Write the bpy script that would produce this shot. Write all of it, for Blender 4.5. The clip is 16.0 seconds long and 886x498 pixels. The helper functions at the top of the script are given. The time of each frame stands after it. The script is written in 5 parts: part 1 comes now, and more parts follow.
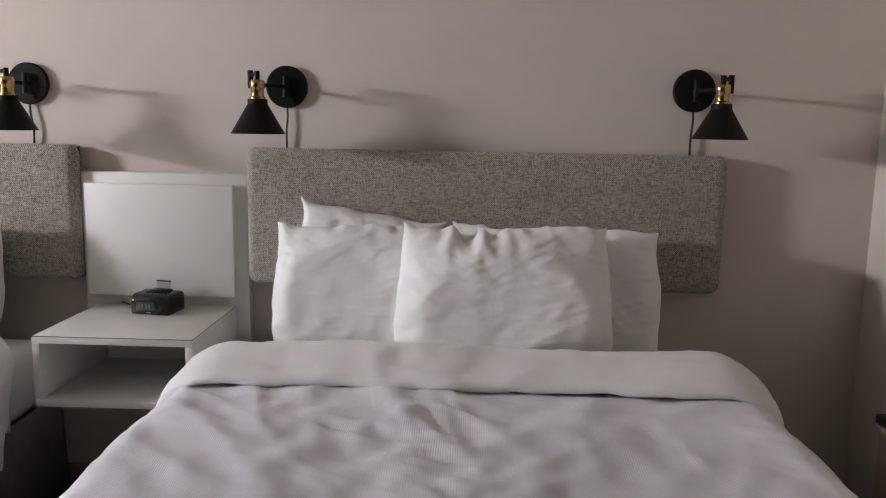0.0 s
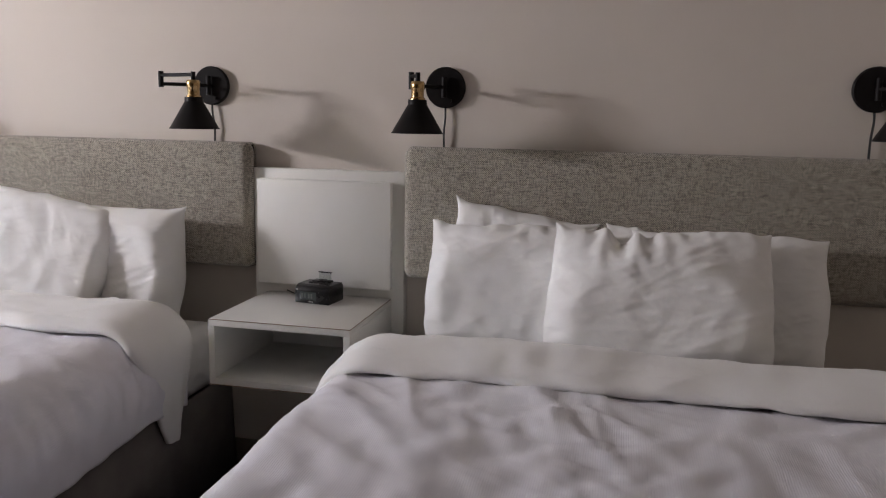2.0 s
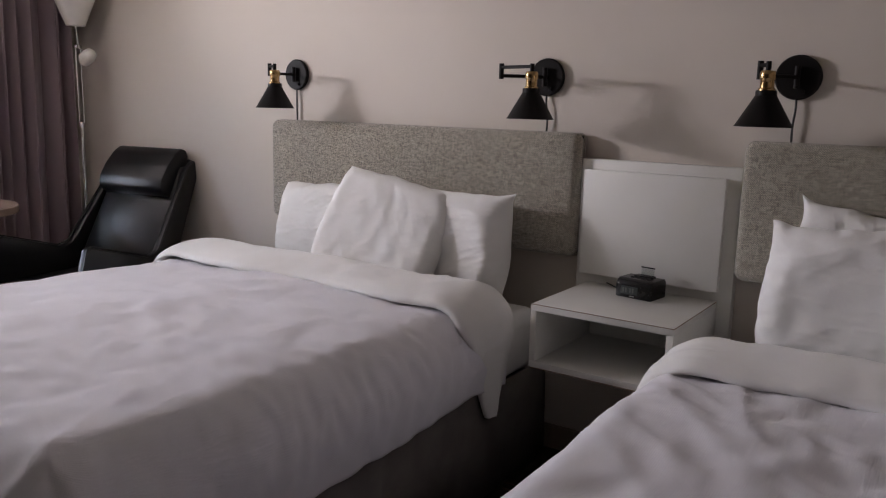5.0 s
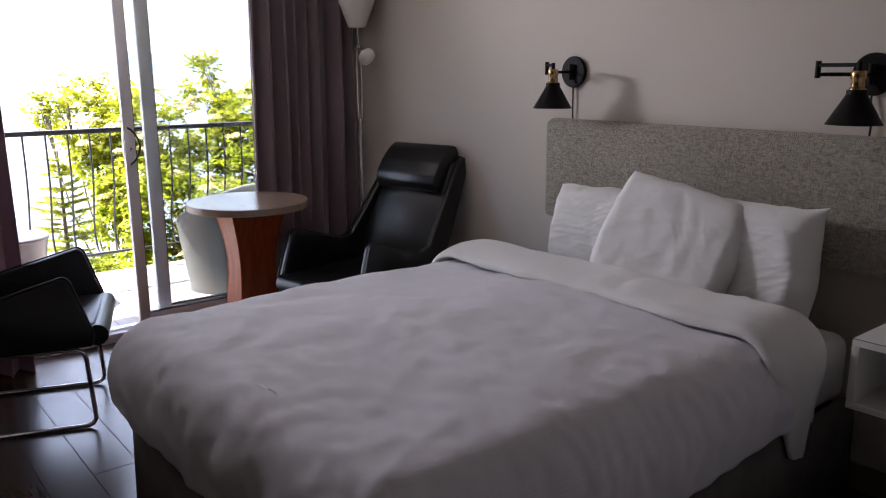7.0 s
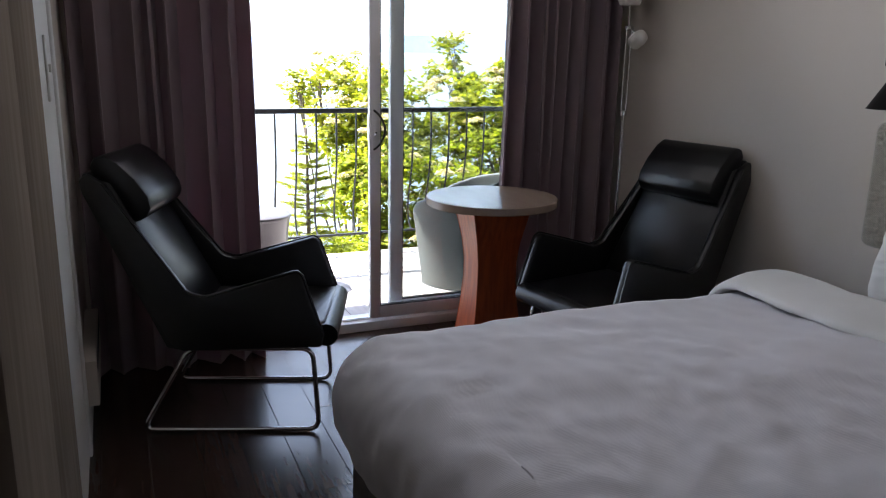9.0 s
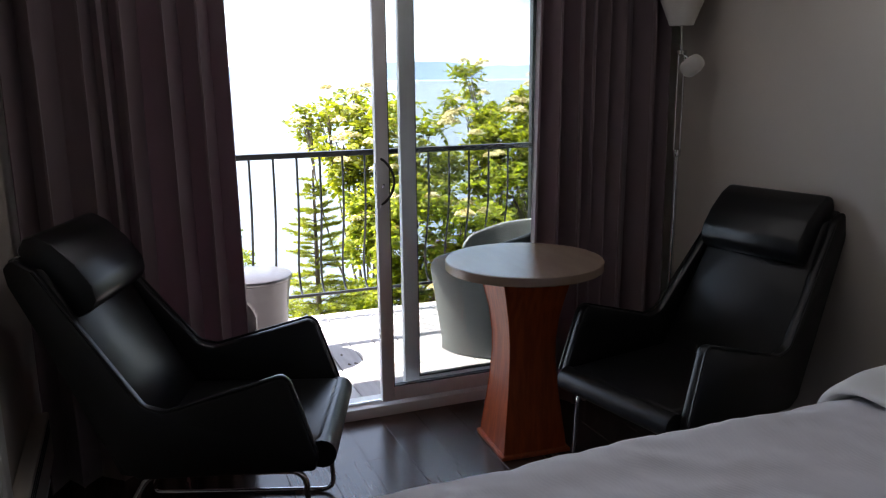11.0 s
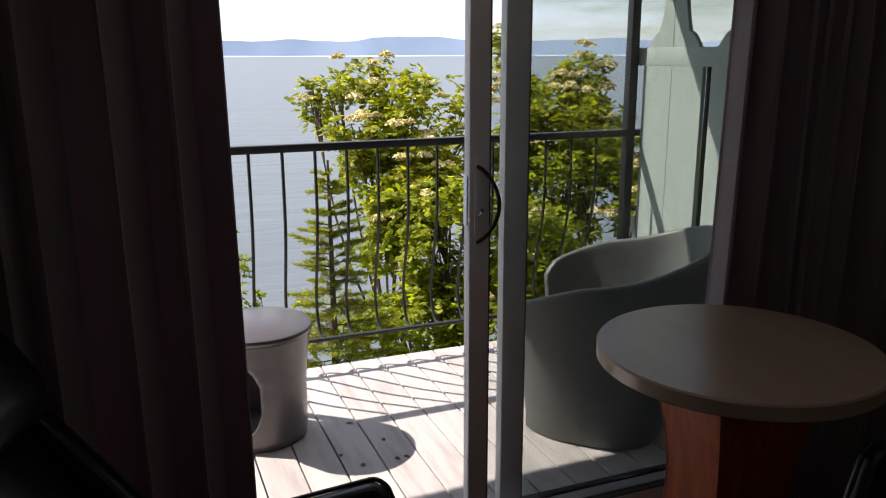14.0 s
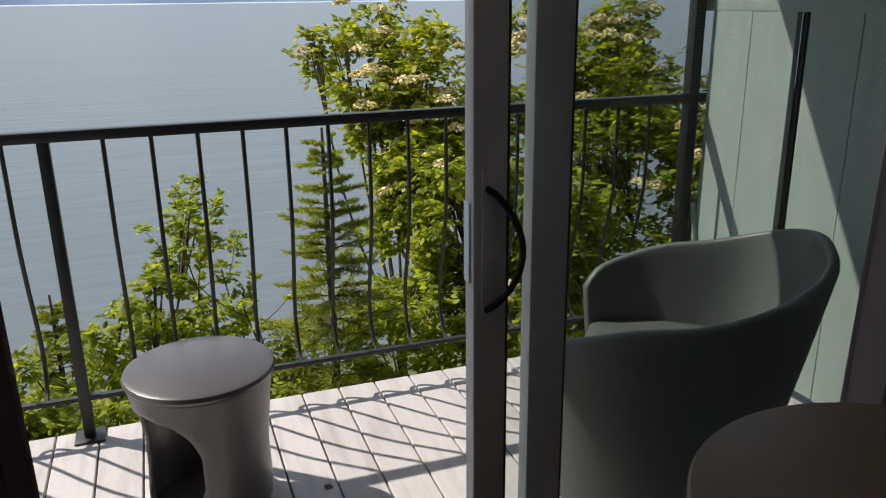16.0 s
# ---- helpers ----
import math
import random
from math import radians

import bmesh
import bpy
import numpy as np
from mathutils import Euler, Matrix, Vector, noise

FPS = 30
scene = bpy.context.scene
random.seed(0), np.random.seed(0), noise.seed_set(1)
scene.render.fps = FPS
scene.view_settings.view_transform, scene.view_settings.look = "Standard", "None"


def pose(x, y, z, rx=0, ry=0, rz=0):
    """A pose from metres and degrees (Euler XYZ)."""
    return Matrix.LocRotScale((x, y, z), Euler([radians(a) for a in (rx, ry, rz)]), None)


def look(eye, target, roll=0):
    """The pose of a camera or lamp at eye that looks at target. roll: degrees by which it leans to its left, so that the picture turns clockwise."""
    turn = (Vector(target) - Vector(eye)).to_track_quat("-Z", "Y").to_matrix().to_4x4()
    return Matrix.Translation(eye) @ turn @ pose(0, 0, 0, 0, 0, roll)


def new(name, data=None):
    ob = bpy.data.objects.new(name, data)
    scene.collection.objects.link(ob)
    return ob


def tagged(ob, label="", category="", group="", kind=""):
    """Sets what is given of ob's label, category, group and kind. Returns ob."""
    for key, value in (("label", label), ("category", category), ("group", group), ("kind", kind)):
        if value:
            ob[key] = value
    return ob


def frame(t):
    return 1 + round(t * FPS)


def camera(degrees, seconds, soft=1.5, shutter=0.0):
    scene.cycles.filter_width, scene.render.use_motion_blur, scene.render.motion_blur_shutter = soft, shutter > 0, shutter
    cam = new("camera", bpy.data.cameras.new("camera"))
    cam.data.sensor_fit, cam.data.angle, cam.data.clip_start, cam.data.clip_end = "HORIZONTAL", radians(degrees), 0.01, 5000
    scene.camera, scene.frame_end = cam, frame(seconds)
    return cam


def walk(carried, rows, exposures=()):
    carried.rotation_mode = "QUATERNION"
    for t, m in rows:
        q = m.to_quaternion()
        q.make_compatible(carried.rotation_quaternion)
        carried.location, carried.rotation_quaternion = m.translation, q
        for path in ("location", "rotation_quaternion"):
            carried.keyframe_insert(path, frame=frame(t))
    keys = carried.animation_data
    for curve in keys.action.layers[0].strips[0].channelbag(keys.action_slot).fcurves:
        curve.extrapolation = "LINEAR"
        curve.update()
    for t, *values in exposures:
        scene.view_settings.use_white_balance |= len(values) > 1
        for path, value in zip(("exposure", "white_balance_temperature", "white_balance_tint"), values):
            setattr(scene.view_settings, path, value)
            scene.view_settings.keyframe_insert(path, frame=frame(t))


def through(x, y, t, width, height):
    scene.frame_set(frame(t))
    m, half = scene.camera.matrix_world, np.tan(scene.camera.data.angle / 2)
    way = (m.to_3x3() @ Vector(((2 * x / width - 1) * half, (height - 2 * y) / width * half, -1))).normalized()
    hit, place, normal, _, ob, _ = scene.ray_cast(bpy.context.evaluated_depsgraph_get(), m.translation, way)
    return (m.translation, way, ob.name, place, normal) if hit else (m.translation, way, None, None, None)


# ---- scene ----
cam = camera(58.5, 16.0, soft=1.15)
PATH = [
    (0, (-0.071, -0.004, 1.352), (-0.133, 1.97, 1.04), 1.0),
    (0.5, (-0.078, -0.009, 1.348), (-0.235, 1.96, 1.038), 1.1),
    (1, (-0.076, -0.016, 1.359), (-0.324, 1.943, 1.039), 1.1),
    (1.5, (-0.078, -0.023, 1.357), (-0.411, 1.923, 1.037), 1.2),
    (2, (-0.08, -0.022, 1.366), (-0.512, 1.903, 1.037), 1.1),
    (2.5, (-0.086, -0.024, 1.356), (-0.626, 1.875, 1.031), 1.2),
    (3, (-0.098, -0.028, 1.354), (-0.766, 1.828, 1.024), 1.4),
    (3.5, (-0.102, -0.017, 1.354), (-0.867, 1.8, 1.017), 1.6),
    (4, (-0.116, -0.021, 1.347), (-0.994, 1.743, 1.003), 1.9),
    (6.5, (-0.315, -0.095, 1.442), (-1.735, 1.251, 1.026), 0.0),
    (7, (-0.395, -0.098, 1.482), (-1.911, 1.13, 1.041), -0.2),
    (7.5, (-0.49, -0.074, 1.458), (-2.113, 1.013, 1.027), 0.1),
    (8, (-0.588, 0.005, 1.466), (-2.309, 0.923, 1.028), 0.9),
    (8.5, (-0.717, -0.002, 1.444), (-2.48, 0.821, 0.982), 2.3),
    (9, (-0.914, 0.05, 1.475), (-2.704, 0.802, 0.994), 1.1),
    (9.5, (-1.062, 0.095, 1.491), (-2.86, 0.831, 1.014), -0.4),
    (10, (-1.197, 0.17, 1.518), (-3.002, 0.906, 1.073), -0.6),
    (12.5, (-2.226, 0.409, 1.511), (-4.069, 1.07, 1.103), -0.1),
    (13, (-2.48, 0.422, 1.484), (-4.328, 1.066, 1.074), 0.1),
    (13.5, (-2.737, 0.422, 1.494), (-4.574, 1.077, 1.048), -0.7),
    (14, (-2.992, 0.468, 1.461), (-4.795, 1.189, 0.983), -0.2),
    (14.5, (-3.212, 0.533, 1.471), (-4.985, 1.302, 0.957), 0.3),
    (15, (-3.457, 0.611, 1.464), (-5.204, 1.429, 0.937), -0.4),
    (15.5, (-3.605, 0.664, 1.477), (-5.323, 1.508, 0.898), -0.8),
    (16, (-3.738, 0.835, 1.459), (-5.533, 1.478, 0.856), -0.7),
]
EXPOSURES = [(0.0, 4.5, 6600, 16), (2.0, 4.2, 6650, 17), (4.0, 4.02, 6700, 19), (6.5, 3.15, 6500, 21), (8.5, 2.82, 6150, 14), (10.0, 2.64, 6150, 12), (12.5, 1.42, 6600, 15), (13.5, 1.0, 6800, 15), (14.5, 0.65, 6800, 14), (15.4, 0.55, 6700, 11), (16.0, 0.25, 6600, 8)]
walk(cam, [(t, look(eye, target, roll)) for t, eye, target, roll in PATH], EXPOSURES)

# ---- world and sun ----
SUN_FROM = Vector((-0.568, -0.72, 1.0)).normalized()
elevation = math.asin(SUN_FROM.z)
world = bpy.data.worlds.new("sky")
scene.world = world
world.use_nodes = True
wn, wl = world.node_tree.nodes, world.node_tree.links
wn.clear()
sky = wn.new("ShaderNodeTexSky")
sky.sky_type, sky.sun_disc, sky.sun_elevation = "NISHITA", False, elevation
sky.sun_rotation = math.atan2(SUN_FROM.x, SUN_FROM.y)
sky.air_density, sky.dust_density, sky.ozone_density = 1.0, 0.45, 1.6
coords = wn.new("ShaderNodeTexCoord")
stretch = wn.new("ShaderNodeMapping")
stretch.inputs["Scale"].default_value = (2.2, 2.2, 13.0)
puffs = wn.new("ShaderNodeTexNoise")
puffs.inputs["Scale"].default_value, puffs.inputs["Detail"].default_value = 1.6, 8.0
puffs.inputs["Roughness"].default_value = 0.62
cover = wn.new("ShaderNodeValToRGB")
cover.color_ramp.elements[0].position, cover.color_ramp.elements[1].position = 0.38, 0.62
clouds = wn.new("ShaderNodeMixRGB")
clouds.inputs["Color2"].default_value = (9.2, 10.3, 12.2, 1)
air = wn.new("ShaderNodeBackground")
air.inputs["Strength"].default_value = 0.09
sky_out = wn.new("ShaderNodeOutputWorld")
wl.new(coords.outputs["Generated"], stretch.inputs["Vector"])
wl.new(stretch.outputs["Vector"], puffs.inputs["Vector"])
wl.new(puffs.outputs["Fac"], cover.inputs["Fac"])
wl.new(cover.outputs["Color"], clouds.inputs["Fac"])
wl.new(sky.outputs["Color"], clouds.inputs["Color1"])
wl.new(clouds.outputs["Color"], air.inputs["Color"])
wl.new(air.outputs["Background"], sky_out.inputs["Surface"])

sun_data = bpy.data.lights.new("sun", "SUN")
sun_data.energy, sun_data.angle, sun_data.color = 5.0, radians(0.5), (1.0, 0.95, 0.87)
sun = new("sun", sun_data)
sun.matrix_world = look(SUN_FROM * 30, (0, 0, 0))

# added fill lamp in the balcony door's head, stands in for sky light
door_sky = bpy.data.lights.new("door_sky_fill", "AREA")
door_sky.shape, door_sky.size, door_sky.size_y = "RECTANGLE", 0.58, 0.14
door_sky.spread = radians(105)
door_sky.energy, door_sky.color = 2.6, (0.97, 0.97, 1.0)
new("door_sky_fill", door_sky).matrix_world = look((-4.855, 0.965, 1.975), (-2.0, 1.45, 2.62))


# ---- materials ----
def material(name, colour, rough=0.5, metal=0.0, dark=None, scale=6.0, stretch=(1, 1, 1), spread=(0.35, 0.65), bump=0.0, bump_scale=80.0, bump_stretch=(1, 1, 1),
             coat=0.0, sheen=0.0, rand=0.0, detail=5.0, rough_vary=0.0, distance=0.002, specular=0.5):
    """A principled surface whose colour drifts between two tones, with fine relief."""
    m = bpy.data.materials.new(name)
    m.use_nodes = True
    nt, ln = m.node_tree.nodes, m.node_tree.links
    b = nt["Principled BSDF"]
    b.inputs["Roughness"].default_value, b.inputs["Metallic"].default_value = rough, metal
    b.inputs["Coat Weight"].default_value, b.inputs["Sheen Weight"].default_value = coat, sheen
    b.inputs["Specular IOR Level"].default_value = specular
    tc = nt.new("ShaderNodeTexCoord")
    mp = nt.new("ShaderNodeMapping")
    mp.inputs["Scale"].default_value = stretch
    ln.new(tc.outputs["Object"], mp.inputs["Vector"])
    if rand:
        info = nt.new("ShaderNodeObjectInfo")
        shift = nt.new("ShaderNodeVectorMath")
        shift.operation = "MULTIPLY_ADD"
        ln.new(info.outputs["Random"], shift.inputs[0])
        shift.inputs[1].default_value = (37.0, 51.0, 23.0)
        ln.new(tc.outputs["Object"], shift.inputs[2])
        ln.new(shift.outputs["Vector"], mp.inputs["Vector"])
    n = nt.new("ShaderNodeTexNoise")
    n.inputs["Scale"].default_value, n.inputs["Detail"].default_value = scale, detail
    ln.new(mp.outputs["Vector"], n.inputs["Vector"])
    ramp = nt.new("ShaderNodeValToRGB")
    dark = dark or tuple(c * 0.86 for c in colour)
    ramp.color_ramp.elements[0].position, ramp.color_ramp.elements[1].position = spread
    ramp.color_ramp.elements[0].color, ramp.color_ramp.elements[1].color = (*dark, 1), (*colour, 1)
    ln.new(n.outputs["Fac"], ramp.inputs["Fac"])
    out = ramp.outputs["Color"]
    if rand:
        hsv = nt.new("ShaderNodeHueSaturation")
        rng = nt.new("ShaderNodeMapRange")
        rng.inputs["To Min"].default_value, rng.inputs["To Max"].default_value = 1 - rand, 1 + rand
        ln.new(info.outputs["Random"], rng.inputs["Value"])
        ln.new(rng.outputs["Result"], hsv.inputs["Value"])
        ln.new(out, hsv.inputs["Color"])
        out = hsv.outputs["Color"]
    ln.new(out, b.inputs["Base Color"])
    if rough_vary:
        rr = nt.new("ShaderNodeMapRange")
        rr.inputs["To Min"].default_value, rr.inputs["To Max"].default_value = rough - rough_vary, rough + rough_vary
        ln.new(n.outputs["Fac"], rr.inputs["Value"])
        ln.new(rr.outputs["Result"], b.inputs["Roughness"])
    if bump:
        mp2 = nt.new("ShaderNodeMapping")
        mp2.inputs["Scale"].default_value = bump_stretch
        ln.new(tc.outputs["Object"], mp2.inputs["Vector"])
        n2 = nt.new("ShaderNodeTexNoise")
        n2.inputs["Scale"].default_value, n2.inputs["Detail"].default_value = bump_scale, 3.0
        ln.new(mp2.outputs["Vector"], n2.inputs["Vector"])
        bp = nt.new("ShaderNodeBump")
        bp.inputs["Strength"].default_value, bp.inputs["Distance"].default_value = bump, distance
        ln.new(n2.outputs["Fac"], bp.inputs["Height"])
        ln.new(bp.outputs["Normal"], b.inputs["Normal"])
    return m


def ribbed(m, spacing, strength, axis="X"):
    """Fine ribs across one axis, added to a material's relief."""
    nt, ln = m.node_tree.nodes, m.node_tree.links
    tc = nt.new("ShaderNodeTexCoord")
    w = nt.new("ShaderNodeTexWave")
    w.bands_direction = axis
    w.inputs["Scale"].default_value = 0.314159 / spacing
    w.inputs["Distortion"].default_value, w.inputs["Detail"].default_value = 0.4, 1.0
    ln.new(tc.outputs["UV"], w.inputs["Vector"])
    bp = nt.new("ShaderNodeBump")
    bp.inputs["Strength"].default_value, bp.inputs["Distance"].default_value = strength, 0.0012
    ln.new(w.outputs["Fac"], bp.inputs["Height"])
    b = nt["Principled BSDF"]
    if b.inputs["Normal"].is_linked:
        ln.new(b.inputs["Normal"].links[0].from_socket, bp.inputs["Normal"])
    ln.new(bp.outputs["Normal"], b.inputs["Normal"])
    return m


def wrinkled(m, scale, stretch, strength, depth):
    """Sharp little cloth creases, added to a material's relief."""
    nt, ln = m.node_tree.nodes, m.node_tree.links
    tc, mp, n = nt.new("ShaderNodeTexCoord"), nt.new("ShaderNodeMapping"), nt.new("ShaderNodeTexNoise")
    mp.inputs["Scale"].default_value = stretch
    mp.inputs["Rotation"].default_value = (0.5, 0.4, 0.6)
    n.noise_type = "RIDGED_MULTIFRACTAL"
    n.inputs["Scale"].default_value, n.inputs["Detail"].default_value = scale, 1.5
    n.inputs["Distortion"].default_value = 0.4
    ln.new(tc.outputs["Object"], mp.inputs["Vector"])
    ln.new(mp.outputs["Vector"], n.inputs["Vector"])
    patch = nt.new("ShaderNodeTexNoise")
    patch.inputs["Scale"].default_value = scale * 0.6
    ln.new(tc.outputs["Object"], patch.inputs["Vector"])
    gate = nt.new("ShaderNodeMapRange")
    gate.inputs["From Min"].default_value, gate.inputs["From Max"].default_value = 0.42, 0.66
    ln.new(patch.outputs["Fac"], gate.inputs["Value"])
    both = nt.new("ShaderNodeMath")
    both.operation = "MULTIPLY"
    ln.new(n.outputs["Fac"], both.inputs[0])
    ln.new(gate.outputs["Result"], both.inputs[1])
    bp = nt.new("ShaderNodeBump")
    bp.inputs["Strength"].default_value, bp.inputs["Distance"].default_value = strength, depth
    ln.new(both.outputs[0], bp.inputs["Height"])
    b = nt["Principled BSDF"]
    if b.inputs["Normal"].is_linked:
        ln.new(b.inputs["Normal"].links[0].from_socket, bp.inputs["Normal"])
    ln.new(bp.outputs["Normal"], b.inputs["Normal"])
    return m


def tweed(name, light, dark):
    """Coarse woven cloth: crossing slubs of light and dark yarn."""
    m = bpy.data.materials.new(name)
    m.use_nodes = True
    nt, ln = m.node_tree.nodes, m.node_tree.links
    b = nt["Principled BSDF"]
    b.inputs["Roughness"].default_value, b.inputs["Sheen Weight"].default_value = 0.95, 0.25
    b.inputs["Specular IOR Level"].default_value = 0.15
    tc = nt.new("ShaderNodeTexCoord")
    fields = []
    for s in ((50, 90, 430), (430, 90, 75)):
        mp = nt.new("ShaderNodeMapping")
        mp.inputs["Scale"].default_value = s
        ln.new(tc.outputs["Object"], mp.inputs["Vector"])
        n = nt.new("ShaderNodeTexNoise")
        n.inputs["Scale"].default_value, n.inputs["Detail"].default_value = 1.0, 2.0
        ln.new(mp.outputs["Vector"], n.inputs["Vector"])
        crisp = nt.new("ShaderNodeMapRange")
        crisp.inputs["From Min"].default_value, crisp.inputs["From Max"].default_value = 0.40, 0.60
        ln.new(n.outputs["Fac"], crisp.inputs["Value"])
        fields.append(crisp)
    add = nt.new("ShaderNodeMath")
    add.operation = "ADD"
    ln.new(fields[0].outputs["Result"], add.inputs[0])
    ln.new(fields[1].outputs["Result"], add.inputs[1])
    ramp = nt.new("ShaderNodeValToRGB")
    ramp.color_ramp.elements[0].position, ramp.color_ramp.elements[1].position = 0.08, 0.92
    half = nt.new("ShaderNodeMath")
    half.operation = "MULTIPLY"
    half.inputs[1].default_value = 0.5
    ln.new(add.outputs[0], half.inputs[0])
    ramp.color_ramp.elements[0].color, ramp.color_ramp.elements[1].color = (*dark, 1), (*light, 1)
    threads = []
    for axis in ("X", "Z"):
        w = nt.new("ShaderNodeTexWave")
        w.bands_direction = axis
        w.inputs["Scale"].default_value, w.inputs["Distortion"].default_value = 0.314159 / 0.0072, 1.1
        w.inputs["Detail"].default_value, w.inputs["Detail Scale"].default_value = 1.0, 0.6
        ln.new(tc.outputs["Object"], w.inputs["Vector"])
        threads.append(w)
    cross = nt.new("ShaderNodeMath")
    cross.operation = "SUBTRACT"
    ln.new(threads[0].outputs["Fac"], cross.inputs[0])
    ln.new(threads[1].outputs["Fac"], cross.inputs[1])
    over = nt.new("ShaderNodeMath")
    over.operation = "ABSOLUTE"
    ln.new(cross.outputs[0], over.inputs[0])
    woven = nt.new("ShaderNodeMath")
    woven.operation = "MULTIPLY_ADD"
    woven.inputs[1].default_value = 0.68
    ln.new(over.outputs[0], woven.inputs[0])
    less = nt.new("ShaderNodeMath")
    less.operation = "MULTIPLY_ADD"
    less.inputs[1].default_value, less.inputs[2].default_value = 0.72, -0.12
    ln.new(half.outputs[0], less.inputs[0])
    ln.new(less.outputs[0], woven.inputs[2])
    half = woven
    ln.new(half.outputs[0], ramp.inputs["Fac"])
    ln.new(ramp.outputs["Color"], b.inputs["Base Color"])
    bp = nt.new("ShaderNodeBump")
    bp.inputs["Strength"].default_value, bp.inputs["Distance"].default_value = 0.7, 0.0015
    ln.new(half.outputs[0], bp.inputs["Height"])
    ln.new(bp.outputs["Normal"], b.inputs["Normal"])
    return m


def glass_pane(name, tint):
    m = bpy.data.materials.new(name)
    m.use_nodes = True
    nt, ln = m.node_tree.nodes, m.node_tree.links
    nt.remove(nt["Principled BSDF"])
    clear, shine = nt.new("ShaderNodeBsdfRefraction"), nt.new("ShaderNodeBsdfGlossy")
    clear.inputs["IOR"].default_value, clear.inputs["Roughness"].default_value = 1.0, 0.0
    clear.inputs["Color"].default_value = (*tint, 1)
    shine.inputs["Roughness"].default_value = 0.01
    lw = nt.new("ShaderNodeLayerWeight")
    lw.inputs["Blend"].default_value = 0.5
    steep = nt.new("ShaderNodeMath")
    steep.operation = "POWER"
    steep.inputs[1].default_value = 5.0
    ln.new(lw.outputs["Facing"], steep.inputs[0])
    fr = nt.new("ShaderNodeMath")
    fr.operation = "MULTIPLY_ADD"
    fr.inputs[1].default_value, fr.inputs[2].default_value = 0.9, 0.03
    ln.new(steep.outputs[0], fr.inputs[0])
    mx = nt.new("ShaderNodeMixShader")
    ln.new(fr.outputs[0], mx.inputs["Fac"])
    ln.new(clear.outputs["BSDF"], mx.inputs[1])
    ln.new(shine.outputs["BSDF"], mx.inputs[2])
    ln.new(mx.outputs["Shader"], nt["Material Output"].inputs["Surface"])
    return m


def leafy(name, colour, dark, through=0.45):
    """Leaves: two greens by leaf, some light passing through."""
    m = bpy.data.materials.new(name)
    m.use_nodes = True
    nt, ln = m.node_tree.nodes, m.node_tree.links
    b = nt["Principled BSDF"]
    b.inputs["Roughness"].default_value, b.inputs["Specular IOR Level"].default_value = 0.55, 0.22
    g = nt.new("ShaderNodeNewGeometry")
    ramp = nt.new("ShaderNodeValToRGB")
    ramp.color_ramp.elements[0].color, ramp.color_ramp.elements[1].color = (*dark, 1), (*colour, 1)
    ln.new(g.outputs["Random Per Island"], ramp.inputs["Fac"])
    ln.new(ramp.outputs["Color"], b.inputs["Base Color"])
    t = nt.new("ShaderNodeBsdfTranslucent")
    warm = nt.new("ShaderNodeMixRGB")
    warm.blend_type = "MULTIPLY"
    warm.inputs["Fac"].default_value = 1.0
    warm.inputs["Color2"].default_value = (1.6, 1.7, 0.5, 1)
    ln.new(ramp.outputs["Color"], warm.inputs["Color1"])
    ln.new(warm.outputs["Color"], t.inputs["Color"])
    mx = nt.new("ShaderNodeMixShader")
    mx.inputs["Fac"].default_value = through
    ln.new(b.outputs["BSDF"], mx.inputs[1])
    ln.new(t.outputs["BSDF"], mx.inputs[2])
    ln.new(mx.outputs["Shader"], nt["Material Output"].inputs["Surface"])
    return m


PAINT = material("greige_wall_paint", (0.60, 0.541, 0.480), 0.75, dark=(0.575, 0.516, 0.455), scale=1.3, bump=0.12, bump_scale=220)
CEIL = material("cream_ceiling_paint", (0.62, 0.59, 0.55), 0.85, scale=2, bump=0.2, bump_scale=120)
TRIM = material("white_trim_paint", (0.80, 0.79, 0.77), 0.4, dark=(0.75, 0.74, 0.72), scale=3, bump=0.05)
PLANK = material("dark_laminate", (0.060, 0.034, 0.026), 0.26, dark=(0.042, 0.024, 0.019), scale=5, stretch=(1.2, 14, 14), spread=(0.3, 0.7), bump=0.0,
                 bump_scale=10, bump_stretch=(2, 60, 60), rand=0.15, rough_vary=0.012, distance=0.0006)
LAMINATE = material("white_laminate", (0.76, 0.745, 0.70), 0.32, dark=(0.66, 0.65, 0.61), scale=2, rough_vary=0.05)
EDGE = material("brown_edge_band", (0.22, 0.13, 0.08), 0.5, scale=20)
def translucent(m, share, tint):
    """Cloth that lets some light through."""
    nt, ln = m.node_tree.nodes, m.node_tree.links
    t = nt.new("ShaderNodeBsdfTranslucent")
    t.inputs["Color"].default_value = (*tint, 1)
    mx = nt.new("ShaderNodeMixShader")
    mx.inputs["Fac"].default_value = share
    ln.new(nt["Principled BSDF"].outputs["BSDF"], mx.inputs[1])
    ln.new(t.outputs["BSDF"], mx.inputs[2])
    ln.new(mx.outputs["Shader"], nt["Material Output"].inputs["Surface"])
    return m


